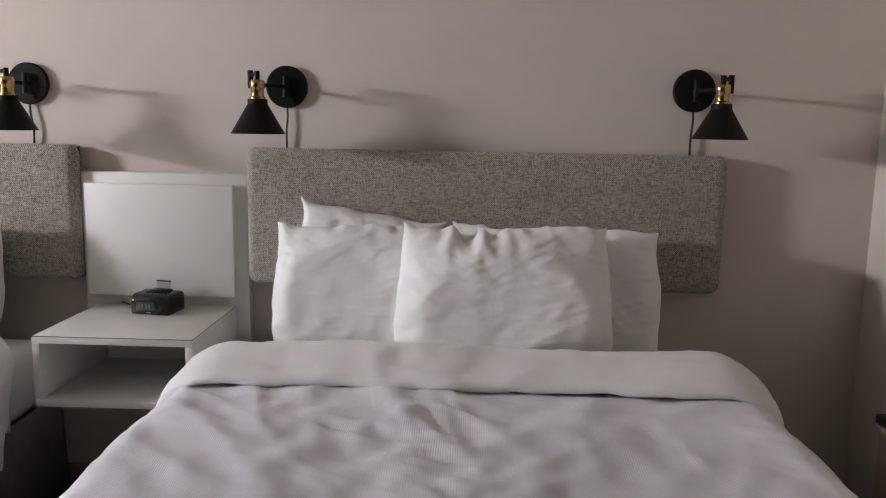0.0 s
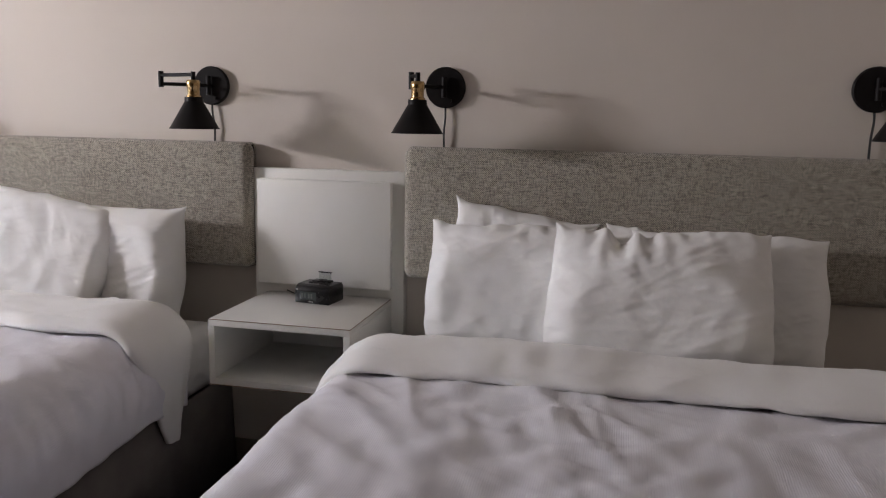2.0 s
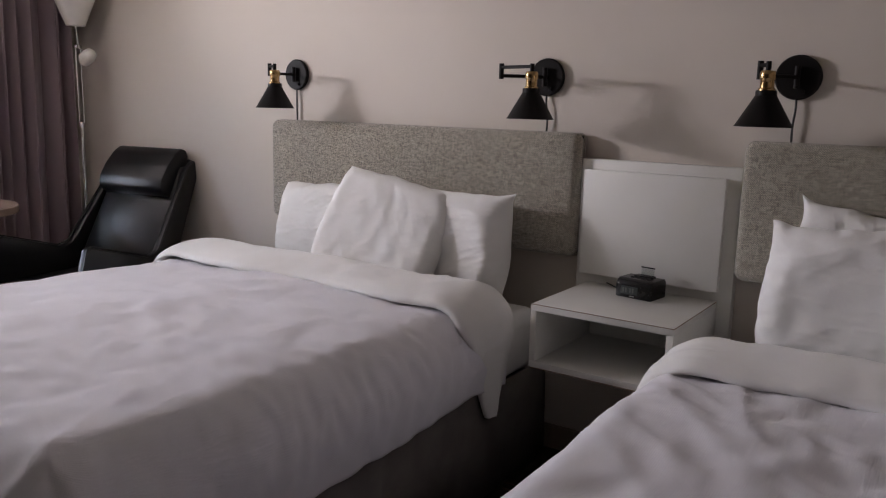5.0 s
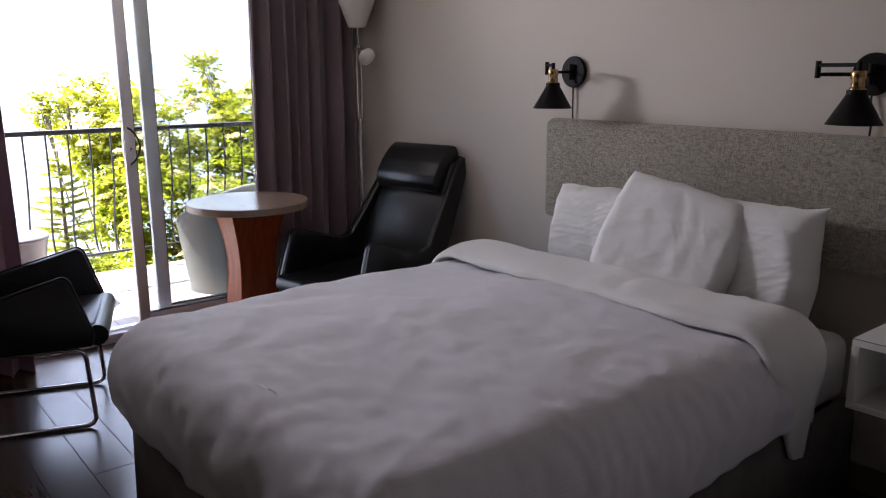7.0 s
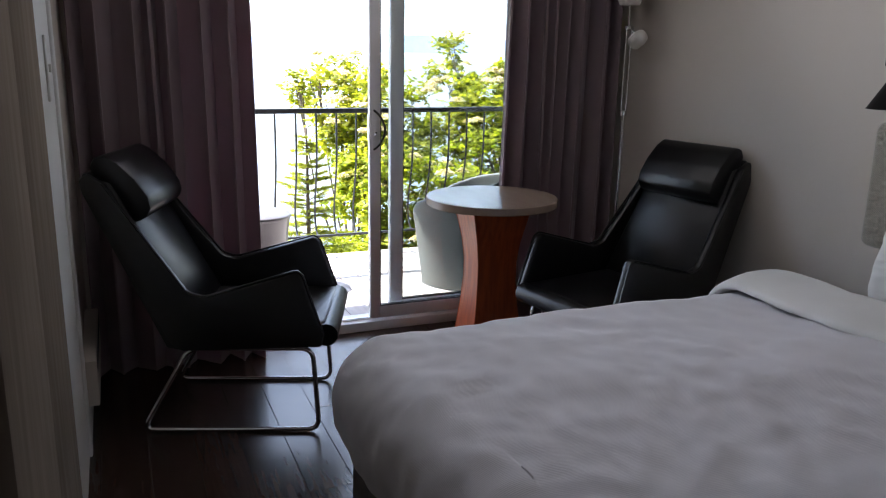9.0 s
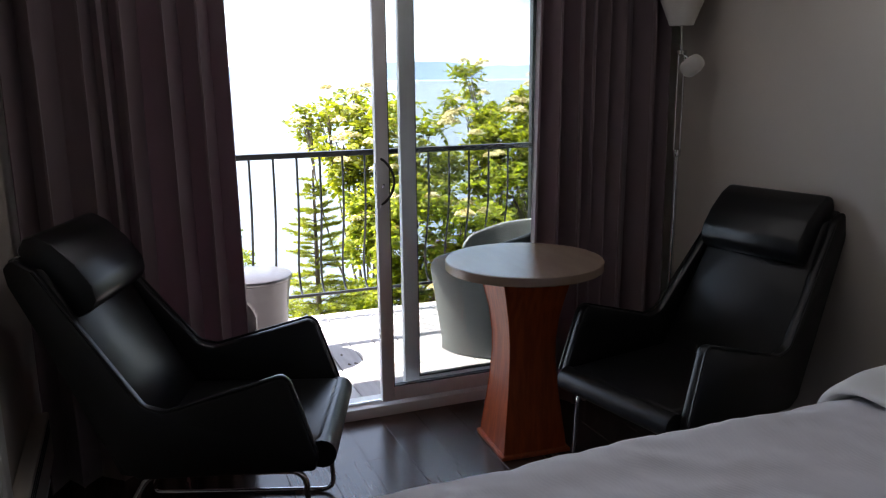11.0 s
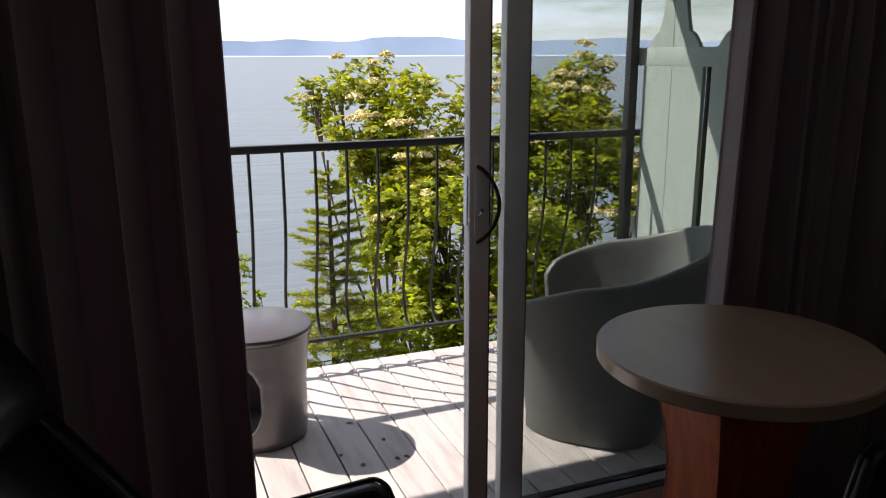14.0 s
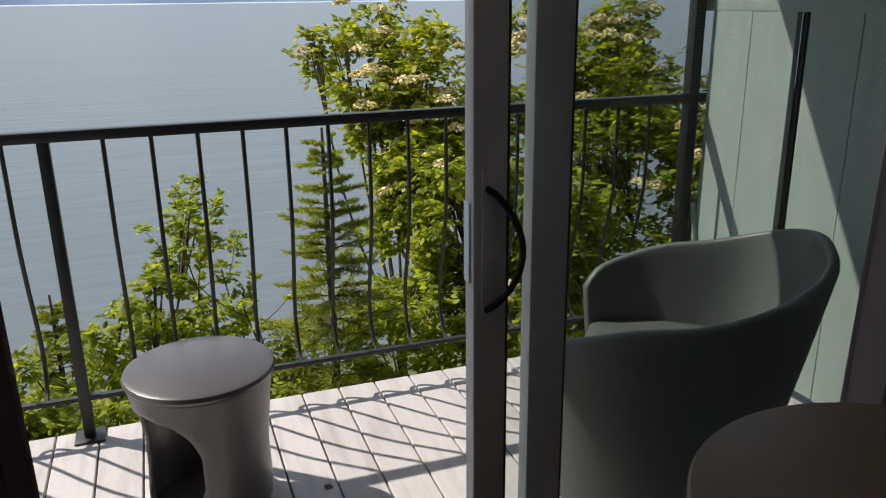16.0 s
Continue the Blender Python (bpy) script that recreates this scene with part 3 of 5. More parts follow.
# ---- beds ----
def pull(a, b, rest, k):
    """Moves two sets of points towards their rest distance."""
    d = b - a
    ln_ = np.sqrt((d * d).sum(-1, keepdims=True)) + 1e-9
    d *= 0.5 * k * (1 - rest / ln_)
    a += d
    b -= d


def spans(p):
    """The lengths of a grid's edges: across, along, and over both diagonals."""
    def length(d):
        return np.sqrt((d * d).sum(-1, keepdims=True))
    return length(p[:, 1:] - p[:, :-1]), length(p[1:] - p[:-1]), length(p[1:, 1:] - p[:-1, :-1]), length(p[1:, :-1] - p[:-1, 1:])


def stretch_back(p, rest, diagonal=0.4):
    """One sweep that brings a grid's edges back to their rest lengths."""
    ru, rv, rd, re = rest
    for s in (0, 1):
        pull(p[:, s:-1:2], p[:, s + 1::2], ru[:, s::2], 1.0)
        pull(p[s:-1:2], p[s + 1::2], rv[s::2], 1.0)
        pull(p[s:-1:2, :-1], p[s + 1::2, 1:], rd[s::2], diagonal)
        pull(p[s:-1:2, 1:], p[s + 1::2, :-1], re[s::2], diagonal)


def grid_normals(p):
    n = np.cross(np.gradient(p, axis=1), np.gradient(p, axis=0))
    return n / (np.sqrt((n * n).sum(-1, keepdims=True)) + 1e-9)


def smoothed(p, times):
    for _ in range(times):
        q = p.copy()
        q[1:-1] = 0.5 * p[1:-1] + 0.25 * (p[:-2] + p[2:])
        r = q.copy()
        r[:, 1:-1] = 0.5 * q[:, 1:-1] + 0.25 * (q[:, :-2] + q[:, 2:])
        p = r
    return p


def enlarge(d, rows, cols):
    """A coarse grid's values, spread evenly over a finer one."""
    i, j = np.linspace(0, d.shape[0] - 1, rows), np.linspace(0, d.shape[1] - 1, cols)
    i0, j0 = np.minimum(i.astype(int), d.shape[0] - 2), np.minimum(j.astype(int), d.shape[1] - 2)
    fi, fj = (i - i0)[:, None, None], (j - j0)[None, :, None]
    low, high = d[i0], d[i0 + 1]
    return (low[:, j0] * (1 - fj) + low[:, j0 + 1] * fj) * (1 - fi) + (high[:, j0] * (1 - fj) + high[:, j0 + 1] * fj) * fi


def buckle(p0, across, along, rise, sink, sweeps, seed, stride=3, fine=24, axis=2, way=1):
    """Cloth a little too large for the shape it lies on: it buckles into folds, first broad, then fine. across and along: the excess at each point."""
    rng = np.random.default_rng(seed)
    d = None
    for step, count in ((stride, sweeps), (1, fine)):
        rows, cols = (p0.shape[0] - 1) // step * step + 1, (p0.shape[1] - 1) // step * step + 1
        q0, ea, el = p0[:rows:step, :cols:step], across[:rows:step, :cols:step], along[:rows:step, :cols:step]
        n0 = grid_normals(q0)
        if n0[q0.shape[0] // 2, q0.shape[1] // 2, axis] * way < 0:
            n0 = -n0
        ru, rv, rd, re = spans(q0)
        ru = ru * (1 + 0.5 * (ea[:, 1:] + ea[:, :-1]))[..., None]
        rv = rv * (1 + 0.5 * (el[1:] + el[:-1]))[..., None]
        both = (1 + 0.5 * (ea + el))[1:, 1:, None]
        rest = (ru, rv, rd * both, re * both)
        if d is None:
            h = smoothed(rng.normal(0, 1, q0.shape[:2] + (1,)), 1)
            p = q0 + n0 * h * 0.004 / h.std()
        else:
            p = q0 + smoothed(enlarge(d, rows, cols), 3)
        for k in range(count):
            stretch_back(p, rest, 0.25)
            if step == 1 and k % 4 == 0:
                p += 0.3 * (smoothed(p, 1) - p)
            d = p - q0
            up = (d * n0).sum(-1, keepdims=True)
            d -= up * n0
            d = 0.99 * d + (up - np.clip(up - rise, 0, None) * 0.5 - np.clip(up + sink, None, 0) * 0.8) * n0
            p = q0 + d
    out = p0.copy()
    out[:rows, :cols] = smoothed(p, 1)
    return out


def cloth_mesh(name, p, mat, uv=None, closed=False):
    """A mesh from a grid of points."""
    nv, nu = p.shape[:2]
    idx = np.arange(nv * nu).reshape(nv, nu)
    if closed:
        idx = np.concatenate([idx, idx[:1]])
    quads = np.stack([idx[:-1, :-1], idx[1:, :-1], idx[1:, 1:], idx[:-1, 1:]], -1).reshape(-1, 4)
    me = bpy.data.meshes.new(name)
    me.from_pydata(p.reshape(-1, 3).tolist(), [], quads.tolist())
    if uv is not None:
        layer = me.uv_layers.new(name="UVMap")
        layer.data.foreach_set("uv", uv.reshape(-1, 2)[quads.reshape(-1)].reshape(-1).astype(np.float32))
    for f in me.polygons:
        f.use_smooth = True
    me.materials.append(mat)
    return new(name, me)


def field(us, vs, scale, seed):
    """Smooth random patches over a grid, about -1 to 1."""
    return np.array([[noise.noise(Vector((u * scale, v * scale, seed))) for u in us] for v in vs])


def drape(half, long_, top, overhang, foot_hang, radius, seed, puff, amp, flare, edge, spare, nu=200, nv=220):
    """A duvet's points over a mattress, falling over its sides and foot. x runs across, y from the foot (0) to the head. edge and spare: the cloth's excess at the shoulders and on top."""
    off = random.Random(seed).uniform(0, 50)
    wide, total = half + overhang, long_ + foot_hang
    core, flat = half - radius, long_ - radius
    us, vs = np.linspace(-wide, wide, nu + 1), np.linspace(0, total, nv + 1)
    p, uv = np.zeros((nv + 1, nu + 1, 3)), np.zeros((nv + 1, nu + 1, 2))
    for j, v in enumerate(vs):
        for i, u in enumerate(us):
            hem = 0.07 * ripple(v * 2.3, off) if abs(u) > half else 0.0
            w = u * (1 + hem)
            y_ = v * (1 + (0.03 * ripple(u * 3, off + 7) if v > flat else 0.0))
            du, dv = max(0.0, abs(w) - core), max(0.0, y_ - flat)
            d = (du ** 4 + dv ** 4) ** 0.25 * (1 - 0.42 * min(du, dv) / (max(du, dv) + 1e-6))
            cx, cv = max(-core, min(core, w)), min(flat, y_)
            nx = ny = out = drop = 0.0
            if d > 0:
                nx, ny = math.copysign(du / math.hypot(du, dv), u), dv / math.hypot(du, dv)
                arc = radius * math.pi / 2
                out = radius * math.sin(d / radius) if d < arc else radius + flare * (d - arc)
                drop = radius * (1 - math.cos(d / radius)) if d < arc else radius + (d - arc) * 0.985
            up = max(0.0, 1 - drop / radius)
            k = amp * (0.6 * ripple(u * 2.6 + off, v * 2.0, 1.0) + 0.30 * ripple(u * 6.0, v * 4.2 + off, 2.0))
            k += spare * (0.007 * crease(u, v, off, 62, 5.5) + 0.0065 * crease(u, v, off + 3, 35, 7.5) + 0.006 * crease(u, v, off + 5, -40, 10.0)
                          + 0.006 * crease(u, v, off + 8, 70, 11.0, 5.0, 5.0) + 0.0055 * crease(u, v, off + 11, 28, 14.0, 5.0, 6.0))
            z = top - drop + puff * up * (1 - (abs(u) / wide) ** 4) * (0.75 + 0.5 * ripple(u * 1.6, v * 1.4, off))
            p[j, i] = cx + nx * (out + k * (1 - up)), long_ - (cv + ny * (out + k * (1 - up))), z + k * up
            uv[j, i] = u, v
    patch = np.clip(field(us, vs, 2.3, off + 3) * 1.8 + 0.35, 0, 1) ** 1.3
    patch2 = np.clip(field(us, vs, 2.0, off + 9) * 1.8 + 0.25, 0, 1) ** 1.3
    lip = np.exp(-((np.abs(us) - half - 0.02) / 0.10) ** 2)[None, :] * (0.55 + 0.9 * np.clip(field(us, vs, 3.0, off + 15), -0.5, 1))
    end = np.exp(-((vs - long_) / 0.12) ** 2)[:, None] * (0.6 + 0.8 * np.clip(field(us, vs, 3.0, off + 21), -0.5, 1))
    across = 0.014 * spare * patch + 0.2 * edge * end
    along = 0.010 * spare * patch2 + edge * lip
    return buckle(p, across, along, 0.03, 0.012, 70, seed, 2, 20), uv


def turned_sheet(half, y0, y1, top, hang, seed, thick=0.05, tail=0.0):
    """The folded-back top of the bedding: a soft flat roll across the bed that hangs over both sides."""
    off = random.Random(seed).uniform(0, 90)
    nu, nv = 190, 44
    radius = 0.13
    wide, core = half + hang, half - radius
    p = np.zeros((nv, nu + 1, 3))
    us = np.linspace(-wide, wide, nu + 1)
    for i, u in enumerate(us):
        du = max(0.0, abs(u) - core)
        sgn = 1 if u > 0 else -1
        arc = radius * math.pi / 2
        if du < arc:
            ox, drop, a = radius * math.sin(du / radius), radius * (1 - math.cos(du / radius)), du / radius
        else:
            ox, drop, a = radius + 0.05 * (du - arc), radius + (du - arc), math.pi / 2
        cx = sgn * (core + ox) if du > 0 else u
        nx, nz = sgn * math.sin(a), math.cos(a)
        over = max(0.0, abs(u) - half) / hang
        w0 = y0 + 0.040 * ripple(u * 2.2, off) + 0.012 * ripple(u * 8.0, off + 3) - tail * over * (1 if u > 0 else 0.6)
        w1 = y1 + 0.020 * ripple(u * 2.4, off + 5) - 0.11 * over ** 1.3
        for j in range(nv):
            t = 2 * math.pi * j / nv
            c, s = math.cos(t), math.sin(t)
            y = (w0 + w1) / 2 + (w1 - w0) / 2 * abs(c) ** 0.85 * (1 if c > 0 else -1)
            fat = thick * (0.82 + 0.24 * ripple(u * 2.0, y * 2, off)) * (1 + 0.25 * c) * (1 - 0.55 * over)
            lift = fat * abs(s) ** 0.75 * (1 if s > 0 else -0.6) + 0.006 * crease(u, y, off, 14, 6.0, 8.0)
            p[j, i] = cx + nx * lift, y, top - drop + nz * lift
    gate = np.array([0.5 + 0.9 * ripple(u * 2.8, off, 3.0) for u in us]).clip(0, 1)
    shoulder = np.exp(-((np.abs(us) - half) / 0.10) ** 2)
    across = np.tile(0.020 * gate, (nv, 1))
    along = np.tile(0.05 * shoulder + 0.012 * gate, (nv, 1))
    ring = np.concatenate([p, p[:1]])
    made = buckle(ring, np.concatenate([across, across[:1]]), np.concatenate([along, along[:1]]), 0.016, 0.016, 50, seed, 2)
    made[0] = made[-1] = 0.5 * (made[0] + made[-1])
    made = made[:-1]
    for j in range(nv):
        for i, u in enumerate(us):
            x, y, z = made[j, i]
            rise = 0.0050 * crease(u, y, off + 5, -12, 8.0, 8.0, 5.0) + 0.0045 * crease(u, y, off + 8, 8, 12.0, 9.0, 5.0) + 0.004 * crease(u, y, off + 13, 30, 10.0, 7.0, 5.0)
            out = min(1.0, max(0.0, (abs(u) - half) / 0.08))
            made[j, i] += rise * np.array((out * np.sign(u), 0.0, 1.0 - out))
    return made


def pillow_mesh(w, h, thick, seed, slack=0.3, gather=0.0, crumple=1.0, ears=0.006):
    """A stuffed pillow blown up from two flat sheets sewn along their edges, then creased; upright in its own x and z, its lower edge at z = 0. slack: how much
    the upper part is left unfilled; gather: how far the top seam is drawn together; crumple: the spare cloth of its face."""
    rng = np.random.default_rng(seed)
    off = seed * 3.7
    nu, nv = 84, 64
    a, b = np.linspace(-1, 1, nu + 1), np.linspace(0, 1, nv + 1)
    x, z = np.meshgrid(a * w / 2, b * h)
    flat = np.stack([x, np.zeros_like(x), z], -1)
    rest = spans(flat)
    sheets = []
    for side in (-1, 1):
        bulge = (np.sin(np.pi * (x / w + 0.5)) * np.sin(np.pi * z / h))[..., None]
        sheets.append(flat + np.array((0, side, 0)) * 0.3 * thick * bulge)
    fill = np.clip(1.0 - slack * np.clip((b - 0.40) / 0.60, 0, 1), 0.0, 1)[:, None, None]
    edge = np.ones(x.shape + (1,))
    edge[1:-1, 1:-1] = 0
    for k in range(60):
        for side, p in zip((-1, 1), sheets):
            n = grid_normals(p)
            n *= np.sign(n[nv // 2, nu // 2, 1]) * side
            p += n * 0.0016 * fill
            for _ in range(2):
                stretch_back(p, rest, 0.25)
            p[..., 1] = np.clip(p[..., 1], -thick / 2, thick / 2)
            if k % 4 == 0:
                p += 0.2 * (smoothed(p, 2) - p)
        seam = 0.5 * (sheets[0] + sheets[1])
        for p in sheets:
            p += edge * (seam - p)
    # the seam wavers, and the unfilled top sags
    top = (b ** 4)[:, None]
    sag = 0.020 * slack * np.array([1 + 2.2 * noise.noise(Vector((2.1 * t, off, 0.3))) + 0.8 * noise.noise(Vector((6.0 * t, off, 4.3))) for t in a])
    if gather:
        sag += 0.11 * gather * (np.exp(-((a + 0.36) / 0.10) ** 2) + 0.5 * np.exp(-((a + 0.12) / 0.09) ** 2) - 0.25 * np.exp(-((a - 0.7) / 0.2) ** 2))
    side_wave = 0.010 * np.array([noise.noise(Vector((3.0 * t, off, 9.1))) for t in b])
    for p in sheets:
        p[..., 2] -= top * sag[None, :]
        p[..., 0] += side_wave[:, None] * a[None, :] ** 3
        tip = ears * (np.abs(a)[None, :] * np.abs(2 * b - 1)[:, None]) ** 8
        p[..., 0] += tip * np.sign(a)[None, :]
        p[..., 2] += tip * np.sign(2 * b - 1)[:, None]
    rim = np.maximum(np.abs(a)[None, :], np.abs(2 * b - 1)[:, None])
    near = np.exp(-((rim - 0.90) / 0.16) ** 2)
    across = crumple * 0.05 * near * (np.abs(2 * b - 1)[:, None] > np.abs(a)[None, :])
    along = crumple * 0.05 * near * (np.abs(2 * b - 1)[:, None] <= np.abs(a)[None, :])
    if gather:
        across = across + gather * 0.50 * np.exp(-((a + 0.25) / 0.35) ** 2)[None, :] * np.clip((b - 0.55) / 0.45, 0, 1)[:, None]
    tilt = 20 + 30 * noise.noise(Vector((off, 1.0, 0)))
    folds = np.array([[0.40 * crease(i, j, off, tilt, 2.2, 8.0, 5.0) + 0.40 * crease(i, j, off + 12, tilt + 22, 5.0, 9.0, 5.0)
                       + 0.62 * crease(i, j, off + 15, tilt + 8, 6.0, 9.0, 6.0) + 0.50 * crease(i, j, off + 17, tilt - 18, 9.0, 9.0, 5.5) + 0.35 * crease(i, j, off + 23, tilt - 70, 8.0, 7.0, 6.0) for i in a] for j in 2 * b - 1])
    made = buckle(sheets[0], across, along, 0.020, 0.010, 50, seed, 2, 14, axis=1, way=-1)
    hold = np.clip((1 - rim) / 0.06, 0, 1)[..., None]
    sheets[0] = sheets[0] + (made - sheets[0]) * (0.25 + 0.75 * hold)
    sheets[0][..., 1] -= 0.0065 * (0.4 + 0.6 * crumple) * folds * np.clip((1 - rim) / 0.12, 0, 1)
    seam = sheets[0][edge[..., 0] > 0]
    sheets[1][edge[..., 0] > 0] = seam
    every = np.concatenate(sheets)
    lo, hi = every.reshape(-1, 3).min(0), every.reshape(-1, 3).max(0)
    size = np.array((w / (hi[0] - lo[0]), 1.0, h / (hi[2] - lo[2])))
    mid = np.array(((lo[0] + hi[0]) / 2, 0.0, lo[2]))
    verts, faces, n1 = [], [], (nu + 1) * (nv + 1)
    idx = np.arange(n1).reshape(nv + 1, nu + 1)
    back = idx + n1
    back[0], back[-1], back[:, 0], back[:, -1] = idx[0], idx[-1], idx[:, 0], idx[:, -1]
    verts = ((every - mid) * size).reshape(-1, 3)
    for g, turn in ((idx, 1), (back, -1)):
        q = np.stack([g[:-1, :-1], g[:-1, 1:], g[1:, 1:], g[1:, :-1]][::turn], -1).reshape(-1, 4)
        faces += q.tolist()
    used = sorted({i for f in faces for i in f})
    place = {i: k for k, i in enumerate(used)}
    me = bpy.data.meshes.new("pillow")
    me.from_pydata(verts[used].tolist(), [], [[place[i] for i in f] for f in faces])
    for f in me.polygons:
        f.use_smooth = True
    me.materials.append(COTTON)
    return me


def pillow(x, y, z, w, h, thick, lean, turn, seed, label, roll=0.0, **more):
    """lean: degrees by which the top falls back towards the wall; z: the height of its lower edge."""
    ob = new("pillow", pillow_mesh(w, h, thick, seed, **more))
    ob.matrix_world = pose(x, y, z, 0, 0, turn) @ pose(0, 0, 0, -lean, 0, 0) @ pose(0, 0, 0, 0, roll, 0)
    sub = ob.modifiers.new("smooth_cloth", "SUBSURF")
    sub.levels = sub.render_levels = 1
    return tagged(ob, label, "pillow", "bed pillows")


HALF, HEAD, FOOT = 0.765, 2.60, 0.66
BED_TOP = 0.60


def bed_skirt(seed):
    sk = bmesh.new()
    wide = HALF + 0.03
    pts = rounded([(px, py, 0) for px, py in ((-wide, HEAD), (-wide, FOOT), (wide, FOOT), (wide, HEAD))], 0.05, seg=6)
    fine = []
    for p, q in zip(pts, pts[1:]):
        m = max(1, int((q - p).length / 0.02))
        fine += [p.lerp(q, k / m) for k in range(m)]
    fine.append(pts[-1])
    lo, hi = [], []
    for k, p in enumerate(fine):
        wob = 0.006 * ripple(k * 0.19, seed)
        # a box pleat half way along each side
        pleat = -0.022 * math.exp(-((p.y - 1.62) / 0.016) ** 2) if abs(p.x) > wide - 0.02 else -0.022 * math.exp(-(p.x / 0.016) ** 2)
        out = Vector((p.x, p.y - 1.6, 0)).normalized()
        o0, o1 = 0.012 + wob * 1.5 + pleat, wob * 0.2 + pleat * 0.6
        lo.append(sk.verts.new((p.x + out.x * o0, p.y + out.y * o0, 0.012)))
        hi.append(sk.verts.new((p.x + out.x * o1, p.y + out.y * o1, 0.40)))
    for k in range(len(fine) - 1):
        sk.faces.new((lo[k], lo[k + 1], hi[k + 1], hi[k]))
    return sk


def bed(x, seed, side_hang, foot_hang, sheet_tail, fold, extra, sheet_hang, radius, flare, reach, edge, spare):
    """reach: how far the duvet's foot lies beyond the mattress; edge: its spare cloth along the shoulders, spare: on top."""
    b = thing("bed", "queen bed base and mattress with grey-brown fabric skirt", "bed", (x, 0, 0), group="two beds")
    s = part("bed_skirt", bed_skirt(seed), SKIRT, b, "grey-brown fabric bed skirt")
    s.modifiers.new("thickness", "SOLIDIFY").thickness = 0.004
    part("base", box(-HALF + 0.02, HALF - 0.02, FOOT + 0.05, HEAD - 0.02, 0.01, 0.36, 0.02), SKIRT, b)
    part("mattress", box(-HALF + 0.005, HALF - 0.005, FOOT + 0.03, HEAD + 0.01, 0.362, BED_TOP, 0.05, 4), COTTON, b, "mattress in a fitted white cotton sheet")
    p, uv = drape(HALF + extra, 2.10 + fold - (FOOT - reach), BED_TOP + 0.055, side_hang, foot_hang, radius, seed, 0.045, 0.010 + 0.006 * spare, flare, edge, spare)
    dv = cloth_mesh("duvet", p, DUVET, uv)
    dv.location = (x, FOOT - reach, 0)
    dv.modifiers.new("thickness", "SOLIDIFY").thickness = 0.012
    tagged(dv, "white ribbed cotton duvet with soft creases and its top turned down", "duvet", "bed duvets")
    fold_ = cloth_mesh("turned_down_fold", turned_sheet(HALF + extra - 0.025, 1.86 + fold, 2.14 + fold, BED_TOP + 0.103, sheet_hang, seed + 1, 0.056, sheet_tail), COTTON, closed=True)
    fold_.location, fold_.parent = (0, reach - FOOT, 0), dv
    tagged(fold_, "smooth white underside folded back at the top")


AX, BX = -0.02, -2.197
bed(AX - 0.045, 4, 0.22, 0.42, 0.02, 0.02, 0.030, 0.22, 0.11, 0.06, 0.02, 0.012, 1.1)
bed(BX - 0.075, 19, 0.195, 0.19, -0.11, 0.15, 0.062, 0.33, 0.155, -0.10, 0.08, 0.075, 0.5)


def headboard(x):
    h = thing("headboard", "wide upholstered headboard in coarse grey tweed fixed to the wall", "headboard", (x, NORTH, 0), group="headboards")
    bm = box(-0.80, 0.80, -0.082, -0.012, 0.80, 1.262, 0.034, 5)
    bmesh.ops.subdivide_edges(bm, edges=[e for e in bm.edges if e.calc_length() > 0.3], cuts=14, use_grid_fill=True)
    part("cushion", bm, TWEED, h)
    part("backing_board", box(-0.79, 0.79, -0.016, -0.001, 0.81, 1.252, 0.002), BLACK, h, "thin dark backing board")
    part("edge_welt", tube(rounded([(-0.797, -0.022, 0.803), (0.797, -0.022, 0.803), (0.797, -0.022, 1.259), (-0.797, -0.022, 1.259)], 0.02, closed=True), 0.004, 6, closed=True), TWEED, h)


headboard(AX)
headboard(BX)

bed_z = BED_TOP + 0.015
pillow(-0.395, 2.44, bed_z, 0.60, 0.425, 0.19, 10, 0, 11, "plump white pillow leaning on the tweed headboard", slack=0.5)
pillow(-0.45, 2.55, bed_z + 0.02, 0.50, 0.45, 0.10, 4, 1, 12, "white pillow standing behind another against the headboard", roll=9, slack=0.2, ears=0.03)
pillow(0.245, 2.46, bed_z, 0.60, 0.42, 0.17, 9, -2, 13, "white pillow leaning on the tweed headboard", slack=0.3, crumple=0.6)
pillow(0.07, 2.56, bed_z, 0.46, 0.425, 0.10, 3, 0, 15, "white pillow standing behind others against the headboard", roll=2, slack=0.95, gather=0.15, ears=0.012)
pillow(0.040, 2.27, bed_z + 0.01, 0.655, 0.45, 0.22, 13, 0, 14, "crumpled white pillow set in front with gathered top edge", slack=0.75, gather=0.5)
pillow(-2.50, 2.48, bed_z, 0.58, 0.39, 0.16, 9, 4, 21, "white pillow leaning on the tweed headboard", slack=0.3)
pillow(-1.89, 2.46, bed_z, 0.62, 0.43, 0.17, 10, -3, 22, "white pillow with a pointed corner leaning on the headboard", slack=0.4, crumple=0.6, ears=0.028)
pillow(-2.15, 2.28, bed_z + 0.02, 0.56, 0.47, 0.13, 26, 8, 27, "soft white pillow propped in front of two others", roll=11, slack=0.2, crumple=0.3)


